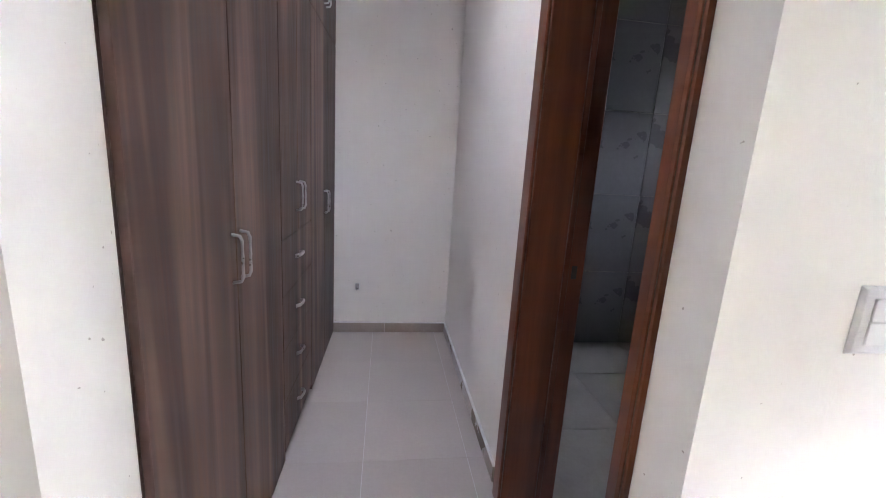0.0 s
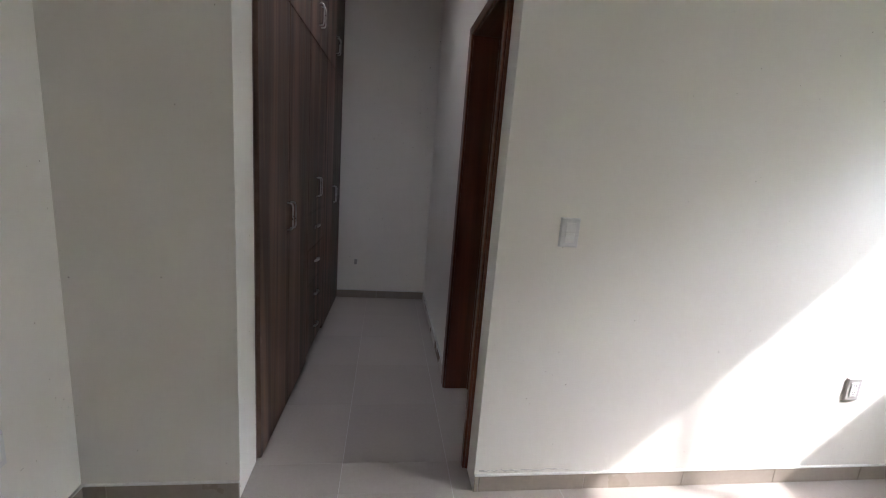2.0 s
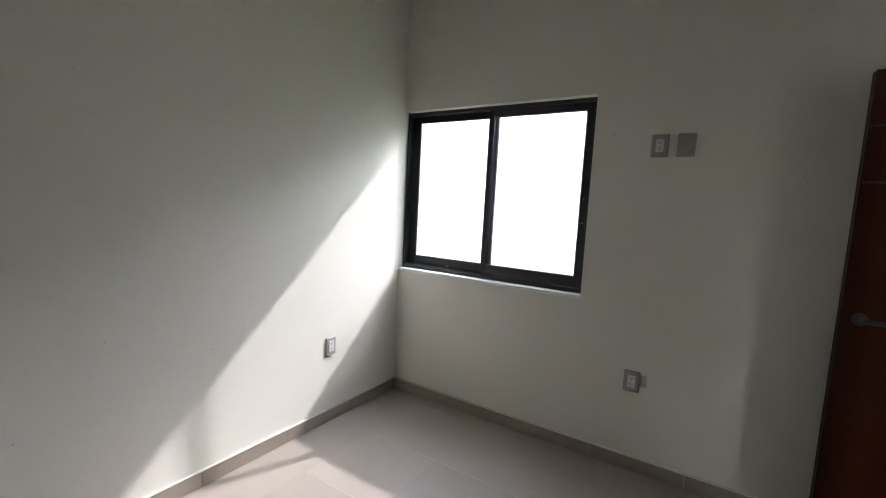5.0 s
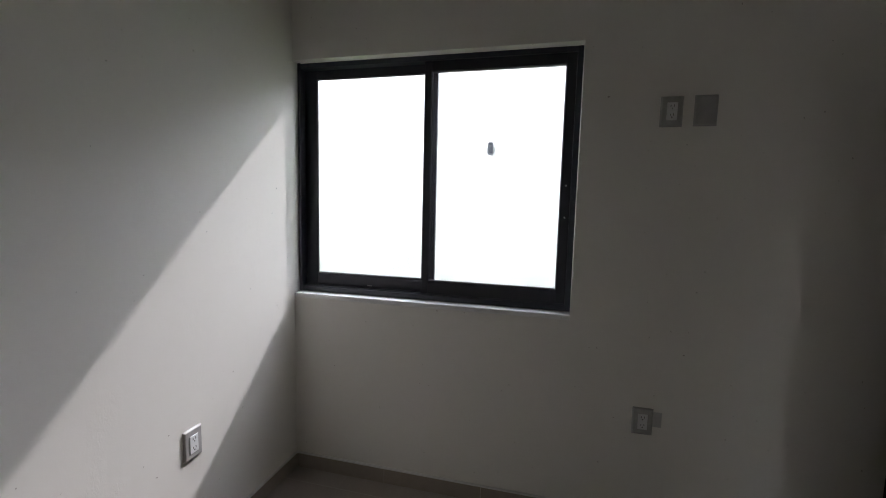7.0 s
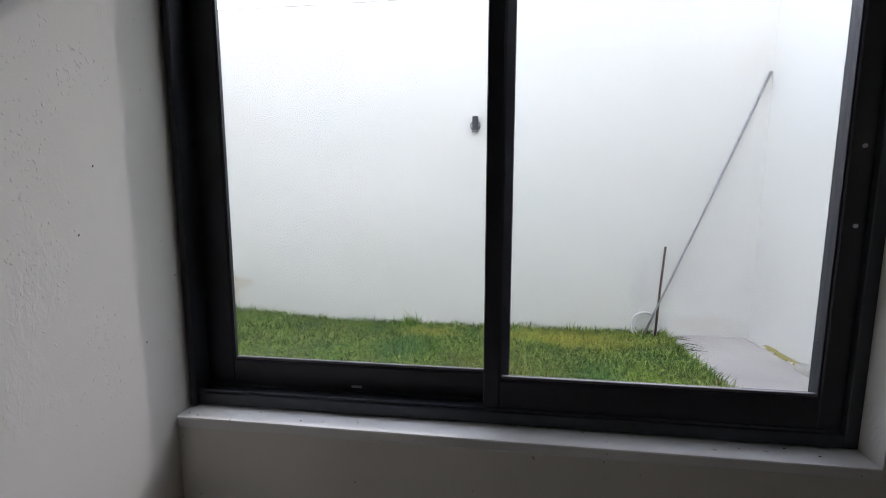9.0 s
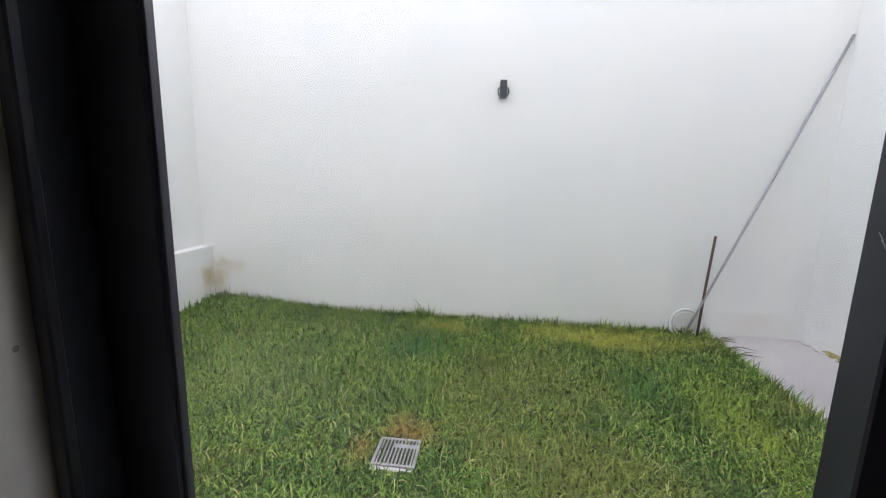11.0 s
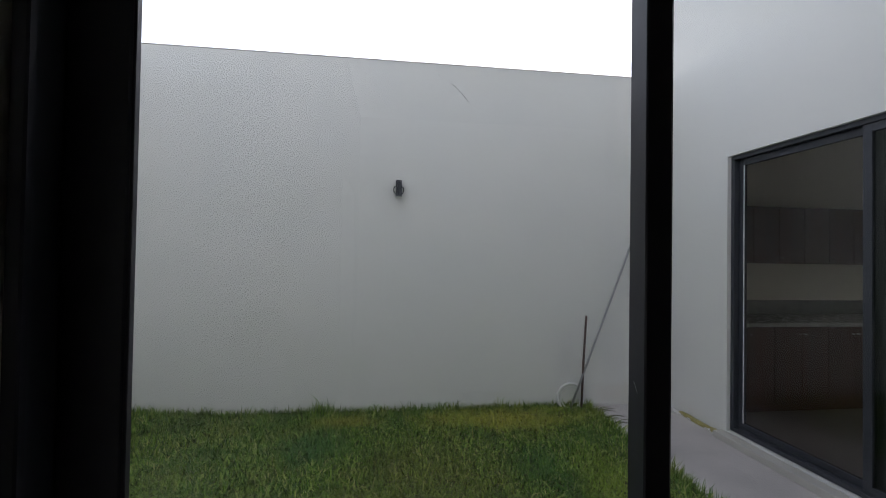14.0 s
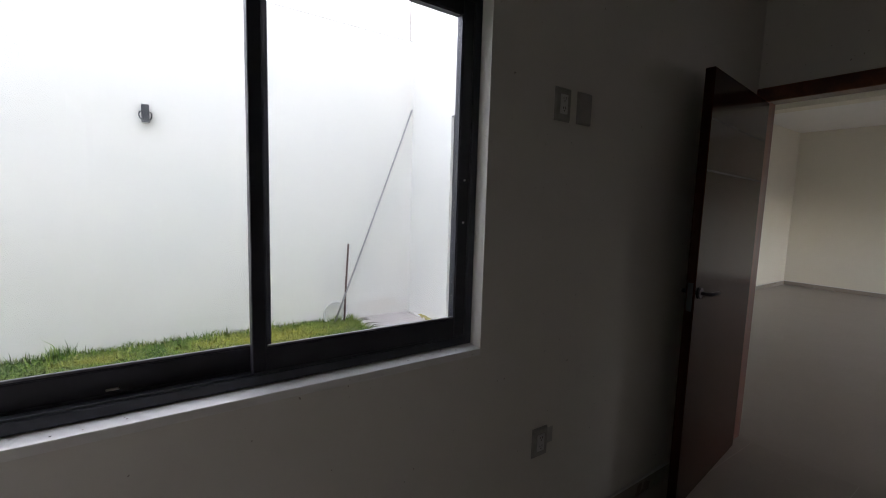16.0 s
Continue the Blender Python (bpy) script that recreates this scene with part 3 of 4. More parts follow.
# ---------------------------------------------------------------- baseboards
def baseboard(name, a, b, inward, label="greige tile baseboard with a pale grout line on top", h=0.078, piece=0.49):
    """Tiles along a wall from a to b, standing off it towards inward; a bead of grout on top."""
    a, b, w = Vector((*a, 0)), Vector((*b, 0)), Vector((*inward, 0))
    d = (b - a).normalized()
    length = (b - a).length
    bead = bmesh.new()
    p, q = a - w * 0.0, b + w * 0.013
    add_box(bead, (min(p.x, q.x), min(p.y, q.y), h - 0.001), (max(p.x, q.x), max(p.y, q.y), h + 0.007), 0.002)
    ob = structure(name, bead, M_BEAD, label, "baseboard")
    s, k = 0.0, 0
    while s < length - 0.01:
        e = min(s + piece, length)
        p, q = a + d * (s + 0.0012), a + d * (e - 0.0012) + w * 0.011
        part("tile", box((min(p.x, q.x), min(p.y, q.y), 0.001), (max(p.x, q.x), max(p.y, q.y), h - 0.001), 0.0012), M_BASE, ob)
        s = e
    return ob


baseboard("baseboard_north", (0, 0), (COR_R, 0), (0, -1))
baseboard("baseboard_stub", (-3.44, 0), (WEST, 0), (0, -1))
baseboard("baseboard_east", (0, -0.012), (0, SOUTH + 0.0), (-1, 0))
baseboard("baseboard_west", (WEST, -0.012), (WEST, SOUTH), (1, 0))
baseboard("baseboard_south", (WEST + 0.012, SOUTH), (DOOR_R - 0.07, SOUTH), (0, 1))
baseboard("baseboard_passage_end", (COR_R, COR_END), (COR_L, COR_END), (0, -1))
baseboard("baseboard_passage", (COR_R, COR_END - 0.012), (COR_R, BD_F + 0.07), (-1, 0))
baseboard("baseboard_hall", (HALL_E, HALL_S), (-4.15, HALL_S), (0, 1))
baseboard("baseboard_hall_east", (HALL_E, KIT_S - 0.15), (HALL_E, HALL_S + 0.012), (-1, 0))


rngc = random.Random(9)
# crack laid on as a thin bead; its inner shade is the grey colour
crack = bmesh.new()
tube(crack, [(-2.45 + 0.0165 * k, -0.002, 0.099 + rngc.uniform(-0.004, 0.006)) for k in range(26)], [0.001 + 0.0022 * rngc.random() for k in range(26)], 5)
tagged(part("plaster_crack", crack, M_FILLER_SHADE), "ragged plaster crack above the baseboard, its shade drawn as a grey bead", "crack", kind="structure")


# dried mortar nibs and trowel pits on the wall beside the window
nibs = bmesh.new()
for cx, cz, sx, sz, count in ((-0.16, 1.62, 0.035, 0.035, 60), (-0.23, 1.54, 0.02, 0.05, 35), (-0.25, 1.46, 0.02, 0.04, 40), (-0.24, 1.33, 0.03, 0.06, 70),
                              (-0.31, 1.40, 0.04, 0.12, 50), (-0.14, 1.17, 0.02, 0.03, 30), (-0.14, 1.08, 0.03, 0.04, 45), (-0.135, 0.89, 0.02, 0.03, 18),
                              (-0.36, 1.18, 0.06, 0.12, 40), (-0.28, 1.75, 0.06, 0.05, 25), (-0.46, 1.5, 0.08, 0.2, 30)):
    for k in range(count):
        nx, nz = cx + rngc.gauss(0, sx), cz + rngc.gauss(0, sz)
        if nx > -0.02:
            continue
        m4 = pose(nx, -0.0002, nz, 0, rngc.uniform(-60, 60), 0) @ Matrix.Diagonal((rngc.uniform(0.0006, 0.0016), rngc.uniform(0.0003, 0.0007), rngc.uniform(0.0008, 0.0032), 1.0))
        bmesh.ops.create_icosphere(nibs, subdivisions=1, radius=1.0, matrix=m4)
tagged(part("plaster_nibs", nibs, M_WALL), "small dried mortar nibs on the painted wall", "plaster", kind="stuff")


specks = bmesh.new()
for sx, sy, sz in ((-0.174, 0.0, 1.347), (-0.061, 0.0, 1.126), (-0.138, 0.0, 1.461), (-0.56, 0.0, 1.28), (-0.33, 0.0, 1.02)):
    bmesh.ops.create_icosphere(specks, subdivisions=1, radius=1.0, matrix=pose(sx, sy, sz, 0, 25, 0) @ Matrix.Diagonal((0.0013, 0.0007, 0.0028, 1.0)))
for sx, sy in ((0.008, -0.042), (0.042, -1.223), (0.023, -1.271), (0.014, -0.018), (0.015, -0.274)):
    bmesh.ops.create_icosphere(specks, subdivisions=1, radius=1.0, matrix=pose(sx, sy, WIN_B + 0.002) @ Matrix.Diagonal((0.0015, 0.0030, 0.0012, 1.0)))
for sy, sz in ((0.911, 0.572), (0.362, 1.027), (1.052, 0.475)):
    bmesh.ops.create_icosphere(specks, subdivisions=1, radius=1.0, matrix=pose(GX, sy, sz) @ Matrix.Diagonal((0.002, 0.005, 0.007, 1.0)))
tagged(part("dirt_specks", specks, M_CHAR), "small dark specks of dirt on the wall and sill", "dirt", kind="stuff")


# ---------------------------------------------------------------- sliding window of the room
def build_window():
    w = tagged(new("window_1"), "dark aluminium sliding window in a plastered opening", "window", kind="structure")
    frame_bm = ring_frame((WIN_L, WIN_B + 0.004), (WIN_R, WIN_T), (0.006, 0.024, 0.026, 0.022), 0.052, 0.148)
    part("window_frame", frame_bm, M_TRACK, w)
    part("jamb_cover", box((0.040, WIN_L, WIN_B + 0.004), (0.0515, WIN_L - 0.016, WIN_T), 0.002), M_ALU, w, "dark jamb cover against the side wall")
    part("outer_reveal", box((WALL_T + 0.0125, WIN_R - 0.02, WIN_B), (WALL_T + 0.034, WIN_R + 0.003, WIN_T), 0.003), M_EXT, w, "white rendered outer window edge")
    # track ribs on the bottom member
    for xr in (0.058, 0.094):
        part("track", box((xr, WIN_L - 0.006, WIN_B + 0.0302), (xr + 0.004, WIN_R + 0.024, WIN_B + 0.036)), M_TRACK, w)
    part("window_sill", box((-0.003, WIN_L, WIN_B - 0.022), (0.055, WIN_R, WIN_B + 0.002), 0.004, 2), M_CEIL, w, "white plastered sill")

    def sash(y0, y1, x, widths, label, deep=0.030):
        s = part("sash", ring_frame((y0, WIN_B + 0.031), (y1, WIN_T - 0.022), widths, x, x + deep, 0.002), M_ALU, w, label)
        l, r, b, t = widths
        za, zb = WIN_B + 0.031 + b, WIN_T - 0.022 - t
        part("pane", glass_pane((x + 0.012, y0 - l + 0.004, za - 0.004), (x + 0.017, y1 + r - 0.004, zb + 0.004), 0, -1), M_GLASS, s).visible_shadow = False
        part("glazing_bead", ring_frame((y0 - l + 0.001, za - 0.001), (y1 + r - 0.001, zb + 0.001), (0.004, 0.004, 0.004, 0.004), x + 0.004, x + 0.0115, 0.0006), M_ALU, s)
        part("bottom_bead", box((x + 0.0035, y0 - l - 0.005, za + 0.003), (x + 0.0115, y1 + r + 0.005, za + 0.009), 0.001), M_GASKET, s, "pale rubber glazing seal")
        return s

    left = sash(WIN_L - 0.006, -0.709, 0.0990, (0.066, 0.027, 0.060, 0.044), "outer sliding sash", 0.020)
    right = sash(-0.655, WIN_R + 0.024, 0.062, (0.033, 0.042, 0.063, 0.046), "inner sliding sash", 0.036)
    for ya, za, yb, zb in ((-0.429, 1.720, -0.440, 1.711), (-0.441, 1.709, -0.451, 1.698), (-0.412, 1.729, -0.417, 1.727)):
        bm = bmesh.new()
        tube(bm, [(0.1108, ya, za), (0.1106, (ya + yb) / 2, (za + zb) / 2 + 0.001), (0.1108, yb, zb)], [0.0002, 0.0006, 0.0002], 5)
        part("smear", bm, M_BEAD, left, "thin white smear on the glass")
    part("latch", box((0.098, -0.355, WIN_B + 0.041), (0.107, -0.382, WIN_B + 0.048), 0.002), M_GREYPL, left, "small pale roller stop")
    for dx, dz in ((0.0, 0.0), (0.003, 0.005)):
        bm = bmesh.new()
        tube(bm, [(0.077 + dx, -0.6551, 1.348 + dz), (0.079 + dx, -0.6549, 1.351 + dz), (0.082 + dx, -0.6551, 1.354 + dz)], 0.0004, 5)
        part("scratch", bm, M_GALV, right, "pale scuff mark in the dark finish")
    for z in (1.50, 1.36):
        bm = bmesh.new()
        tube(bm, [(0.063, WIN_R + 0.044, z), (0.060, WIN_R + 0.044, z)], 0.004, 10)
        part("screw", bm, M_SILVERPL, right)
    return w


build_window()


# ---------------------------------------------------------------- wardrobes
def bar_handle(parent, x, y, z0, z1, reach=0.028):
    """A flat bowed bar handle, upright."""
    bm = bmesh.new()
    pts = [(x, y, z0), (x + reach * 0.8, y, z0 + 0.004), (x + reach, y, z0 + 0.018), (x + reach, y, (z0 + z1) / 2), (x + reach, y, z1 - 0.018), (x + reach * 0.8, y, z1 - 0.004), (x, y, z1)]
    tube(bm, pts, 0.0045, 10)
    for v in bm.verts:
        v.co.y = y + (v.co.y - y) * 1.5
    return part("handle", bm, M_STEEL, parent, "brushed steel bar handle")


def cup_handle(parent, x, y, z):
    """A curved drawer pull: a short bowed strip, open below."""
    bm = bmesh.new()
    pts = [(x, y - 0.044, z), (x + 0.018, y - 0.036, z + 0.002), (x + 0.025, y - 0.014, z + 0.004), (x + 0.025, y + 0.014, z + 0.004), (x + 0.018, y + 0.036, z + 0.002), (x, y + 0.044, z)]
    tube(bm, pts, 0.005, 8)
    for v in bm.verts:
        v.co.z = z + (v.co.z - z) * 1.9
    return part("handle", bm, M_STEEL, parent, "brushed steel drawer pull")


def door_leaf(parent, y0, y1, z0, z1, label=""):
    return part("door", box((COR_L - 0.018, y0 + 0.0024, z0 + 0.0030), (COR_L, y1 - 0.0024, z1 - 0.0030), 0.0015), M_LAM, parent, label)


def wardrobe(label, y0, y1, kind):
    w = thing("wardrobe", label, "wardrobe", "fitted wardrobes")
    body = boxes(((WEST - 0.02, y0, 0.0), (COR_L - 0.020, y0 + 0.018, H - 0.03)), ((WEST - 0.02, y1 - 0.018, 0.0), (COR_L - 0.020, y1, H - 0.03)),
                 ((WEST - 0.02, y0 + 0.018, 0.0), (COR_L - 0.022, y1 - 0.018, 0.008)), ((WEST - 0.02, y0 + 0.018, H - 0.05), (COR_L - 0.022, y1 - 0.018, H - 0.03)),
                 ((WEST - 0.02, y0 + 0.018, 2.085), (COR_L - 0.022, y1 - 0.018, 2.105)), ((WEST - 0.025, y0 + 0.018, 0.008), (WEST - 0.02, y1 - 0.018, H - 0.05)))
    part("body", body, M_LAM, w)
    mid = (y0 + y1) / 2
    top, line = 2.093, 1.02
    if kind == "drawers":
        zs = [0.048, 0.291, 0.534, 0.777, line]
        for a, b in zip(zs, zs[1:]):
            d = part("drawer", box((COR_L - 0.018, y0 + 0.0015, a + 0.0012), (COR_L, y1 - 0.0015, b - 0.0012), 0.0012), M_LAM, w)
            cup_handle(d, COR_L, mid - 0.02, (a + b) / 2 + 0.008)
        low = line
        za, zb = 1.115, 1.245
    else:
        low = 0.010
        za, zb = 1.005, 1.145
    for a, b, s in ((y0, mid, -1), (mid, y1, 1)):
        d = door_leaf(w, a, b, low, top)
        bar_handle(d, COR_L, mid + s * 0.032, za, zb)
        u = door_leaf(w, a, b, top, H - 0.03)
        bar_handle(u, COR_L, mid + s * 0.032, top + 0.12, top + 0.25)
    # the row stands slightly askew to the passage
    w.matrix_basis = pose(COR_L, 0.218, 0, 0, 0, -1.5) @ pose(-COR_L, -0.218, 0)
    return w


wardrobe("tall dark walnut laminate wardrobe with two doors", 0.218, 1.180, "doors")
wardrobe("dark walnut wardrobe with four drawers below doors", 1.182, 1.772, "drawers")
wardrobe("dark walnut laminate wardrobe beside the end wall", 1.774, COR_END - 0.010, "doors")


# ---------------------------------------------------------------- bathroom doorway
def bathroom_doorway():
    d = tagged(new("door_1"), "reddish varnished wooden frame of the dark bathroom doorway", "door frame", kind="structure")
    x0, x1 = COR_R - 0.012, COR_R + 0.212
    part("jamb", box((x0, BD_N, 0.0), (x1, BD_N + 0.045, BD_T), 0.003), M_DOORWOOD, d)
    far = part("jamb", box((x0, BD_F - 0.075, 0.0), (x1, BD_F, BD_T), 0.003), M_DOORWOOD, d)
    part("head", box((x0, BD_N + 0.045, BD_T - 0.05), (x1, BD_F - 0.075, BD_T), 0.003), M_DOORWOOD_X, d)
    part("casing", box((x0 - 0.012, BD_F - 0.070, 0.0), (x0, BD_F + 0.010, BD_T + 0.008), 0.004), M_DOORWOOD, d)
    part("casing", box((x0 - 0.012, BD_N + 0.002, 0.0), (x0, BD_N + 0.040, BD_T + 0.008), 0.004), M_DOORWOOD, d)
    part("casing", box((x0 - 0.012, BD_N + 0.040, BD_T - 0.045), (x0, BD_F - 0.070, BD_T + 0.008), 0.004), M_DOORWOOD_X, d)
    part("stop", box((COR_R + 0.13, BD_F - 0.088, 0.0), (COR_R + 0.15, BD_F - 0.075, BD_T - 0.05), 0.002), M_DOORWOOD, d)
    part("strike_plate", box((COR_R + 0.165, BD_F - 0.078, 0.985), (COR_R + 0.185, BD_F - 0.0745, 1.035), 0.001), M_CHAR, far, "dark metal strike plate")


bathroom_doorway()


# ---------------------------------------------------------------- room door
def room_door():
    f = tagged(new("door_2"), "reddish-brown varnished wooden door standing open", "door", kind="structure")
    y0, y1 = SOUTH + 0.012, SOUTH - 0.162
    part("jamb", box((DOOR_L, y0, 0), (DOOR_L - 0.035, y1, DOOR_T), 0.003), M_DOORWOOD, f)
    part("jamb", box((DOOR_R, y0, 0), (DOOR_R + 0.035, y1, DOOR_T), 0.003), M_DOORWOOD, f)
    part("head", box((DOOR_R + 0.035, y0, DOOR_T - 0.02), (DOOR_L - 0.035, y1, DOOR_T), 0.003), M_DOORWOOD_X, f)
    for lo, hi in (((DOOR_R - 0.05, y0, 0), (DOOR_R + 0.012, y0 + 0.012, DOOR_T + 0.045)), ((DOOR_R + 0.012, y0, DOOR_T - 0.035), (DOOR_L - 0.001, y0 + 0.012, DOOR_T + 0.045))):
        part("casing", box(lo, hi, 0.004), M_DOORWOOD_X, f)
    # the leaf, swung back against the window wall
    leaf = part("leaf", box((-0.02, 0.0, 0.008), (0.02, 0.885, 2.034), 0.003), M_LEAF_SHADED, f)
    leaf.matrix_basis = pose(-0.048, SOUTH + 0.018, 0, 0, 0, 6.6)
    for z in (1.82, 1.60):
        part("groove", boxes(((-0.0206, 0.004, z - 0.0045), (-0.0196, 0.881, z + 0.0045))), M_BLACK, leaf, "dark inlaid groove")
    bm = bmesh.new()
    tube(bm, [(-0.020, 0.825, 1.05), (-0.028, 0.825, 1.05)], 0.026, 20)
    part("rose", bm, M_CHAR, leaf)
    bm = bmesh.new()
    tube(bm, [(-0.026, 0.825, 1.05), (-0.060, 0.825, 1.05), (-0.066, 0.815, 1.05), (-0.066, 0.76, 1.048), (-0.064, 0.71, 1.046)], [0.009, 0.009, 0.0095, 0.009, 0.007], 12)
    part("lever", bm, M_CHAR, leaf, "dark bronze lever handle")
    bm = bmesh.new()
    tube(bm, [(0.020, 0.825, 1.05), (0.028, 0.825, 1.05)], 0.026, 20)
    part("rose", bm, M_CHAR, leaf)
    bm = bmesh.new()
    tube(bm, [(0.026, 0.825, 1.05), (0.050, 0.825, 1.05), (0.055, 0.80, 1.05), (0.052, 0.72, 1.046)], 0.008, 12)
    part("lever", bm, M_CHAR, leaf, "dark bronze lever handle")
    part("latch_plate", box((-0.011, 0.884, 0.97), (0.011, 0.8865, 1.10), 0.001), M_CHAR, leaf, "dark latch plate")
    for z in (0.25, 1.05, 1.85):
        bm = bmesh.new()
        tube(bm, [(0.014, -0.006, z - 0.045), (0.014, -0.006, z + 0.045)], 0.006, 10)
        part("hinge", bm, M_CHAR, leaf)


room_door()


# ---------------------------------------------------------------- outlets and switches
def wall_plate(name, label, category, face, white="outlet", rim=M_GREYPL):
    """Built flat on the plane x = 0, facing -x, its middle at the origin; face: pose on the wall."""
    t = thing(name, label, category, "wall plates")
    bm = bmesh.new()
    w, h, d = 0.042, 0.060, 0.009
    ring = [bm.verts.new((0, sy * w, sz * h)) for sy, sz in ((-1, -1), (1, -1), (1, 1), (-1, 1))]
    top = [bm.verts.new((-d, sy * (w - 0.006), sz * (h - 0.006))) for sy, sz in ((-1, -1), (1, -1), (1, 1), (-1, 1))]
    for k in range(4):
        bm.faces.new((ring[k], ring[(k + 1) % 4], top[(k + 1) % 4], top[k]))
    bm.faces.new(top)
    bm.faces.new(list(reversed(ring)))
    bmesh.ops.recalc_face_normals(bm, faces=bm.faces[:])
    bmesh.ops.bevel(bm, geom=bm.edges[:], offset=0.0015, segments=1, affect="EDGES")
    part("plate", bm, rim, t)
    if white == "outlet":
        body = part("socket", box((-d - 0.003, -0.019, -0.034), (-d + 0.001, 0.019, 0.034), 0.0012), M_WHITEPL, t, "white double socket")
        for zc in (0.017, -0.017):
            for lo, hi in (((-0.007, zc), (-0.0048, zc + 0.008)), ((0.0048, zc), (0.007, zc + 0.007))):
                part("slot", box((-d - 0.0036, lo[0], lo[1]), (-d - 0.0025, hi[0], hi[1])), M_BLACK, body)
            bm = bmesh.new()
            tube(bm, [(-d - 0.0036, 0, zc - 0.006), (-d - 0.0025, 0, zc - 0.006)], 0.0026, 8)
            part("slot", bm, M_BLACK, body)
    elif white == "switch":
        part("rocker", box((-d - 0.004, -0.020, 0.001), (-d + 0.001, 0.020, 0.040), 0.0015), M_WHITEPL, t, "white rocker switch")
        part("rocker", box((-d - 0.003, -0.020, -0.040), (-d + 0.001, 0.020, -0.001), 0.0015), M_WHITEPL, t, "white rocker switch")
    t.matrix_basis = face
    return t


wall_plate("wall_outlet", "grey framed white double socket on the plaster wall", "outlet", pose(0, -1.694, 1.790))
wall_plate("blank_plate", "plain grey blank cover plate beside a socket", "wall plate", pose(0, -1.815, 1.791), "none")
low = wall_plate("wall_outlet", "grey framed white double socket low on the wall", "outlet", pose(0, -1.672, 0.508))
part("filler_patch", box((-0.0012, -0.075, -0.02), (-0.0002, -0.030, 0.045), 0.0004), M_FILLER_SHADE, low, "rough grey filler beside the plate")
wall_plate("wall_outlet", "grey framed white double socket low on the sunlit wall", "outlet", pose(-0.663, 0, 0.498, 0, 0, 90))
wall_plate("light_switch", "silver framed double rocker light switch on the plaster wall", "light switch", pose(-2.186, 0, 1.171, 0, 0, 90), "switch", M_SILVERPL)
wall_plate("wall_outlet", "silver framed white double socket low on the wall", "outlet", pose(WEST, -0.33, 0.46, 0, 0, 180), "outlet", M_SILVERPL)

wire = thing("wall_box", "small open wall box with cut wires", "outlet box")
part("box_rim", ring_frame((0.018, -0.028), (-0.018, 0.028), (0.003, 0.003, 0.003, 0.003), -0.002, 0.004, 0.0005), M_WHITEPL, wire)
part("box_back", box((-0.0014, -0.014, -0.024), (-0.0006, 0.014, 0.024)), M_GREYPL, wire)
for k, yy in enumerate((-0.006, 0.005)):
    bm = bmesh.new()
    tube(bm, [(-0.001, yy, -0.01), (-0.012, yy + 0.002, -0.014), (-0.016, yy, -0.024 - 0.004 * k)], 0.0016, 6)
    part("wire", bm, M_BLACK, wire)
wire.matrix_basis = pose(-3.18, COR_END, 0.375, 0, 0, 90)


# ---------------------------------------------------------------- garden things
def sconce():
    s = thing("wall_sconce", "charcoal up and down wall lamp on the garden wall", "wall lamp")
    x, y, z = GX, -0.418, 2.180
    bm = bmesh.new()
    add_box(bm, (x - 0.088, y - 0.031, z - 0.082), (x - 0.026, y + 0.031, z + 0.082), 0.004, 2)
    part("housing", bm, M_CHAR, s)
    part("back_plate", box((x - 0.010, y - 0.024, z - 0.045), (x, y + 0.024, z + 0.03), 0.003), M_CHAR, s)
    part("arm", box((x - 0.027, y - 0.014, z - 0.025), (x - 0.009, y + 0.014, z + 0.01), 0.003), M_CHAR, s)
    for side in (-1, 1):
        bm = bmesh.new()
        pts = [(x - 0.012 - 0.045 * math.sin(a), y + side * (0.030 + 0.020 * math.sin(a)), z - 0.012 + 0.036 * math.cos(a)) for a in (math.pi * k / 12 for k in range(13))]
        tube(bm, pts, 0.0055, 8)
        part("bracket", bm, M_CHAR, s)
    for zz in (z - 0.0825, z + 0.0805):
        part("lens", box((x - 0.082, y - 0.026, zz), (x - 0.032, y + 0.026, zz + 0.002), 0.0006), M_WHITEPL, s, "pale glass lens")
    part("trim", box((x - 0.0885, y - 0.0315, z - 0.074), (x - 0.0255, y + 0.0315, z - 0.068), 0.001), M_GALV, s, "thin grey trim line")


sconce()


def leaning_poles():
    p = thing("metal_pole", "long galvanised tube leaning in the garden corner", "pole")
    bm = bmesh.new()
    a, b = Vector((3.86, -2.245, -0.075)), Vector((3.932, -3.312, 2.63))
    tube(bm, [a + (b - a) * k / 8 + Vector((0, 0, -0.012 * math.sin(math.pi * k / 8))) for k in range(9)], 0.0115, 12)
    part("tube", bm, M_GALV, p)
    bm = bmesh.new()
    tube(bm, [b - (b - a).normalized() * 0.045, b + (b - a).normalized() * 0.004], 0.0135, 12)
    part("end_cap", bm, M_GALV, p)
    r = thing("steel_rod", "short rusty bar stuck upright in the lawn", "rod")
    bm = bmesh.new()
    tube(bm, [(3.86, -2.365, -0.12), (3.878, -2.393, 0.40), (3.895, -2.428, 0.892)], [0.012, 0.0118, 0.011], 10)
    part("bar", bm, M_RUST, r)
    c = thing("pipe_coil", "loop of pale plastic pipe leaning on the wall", "pipe")
    for rad, tilt, mat_, th, dx in ((0.142, 0.10, M_WHITEPL, 0.0125, 0.0), (0.112, 0.14, M_WHITEPL, 0.006, -0.004)):
        bm = bmesh.new()
        tube(bm, [(3.905 + dx + tilt * rad * math.sin(q), -2.268 + rad * math.cos(q), 0.028 + rad * math.sin(q)) for q in (2 * math.pi * k / 40 for k in range(40))], th, 10, closed=True)
        part("loop", bm, mat_, c)


leaning_poles()


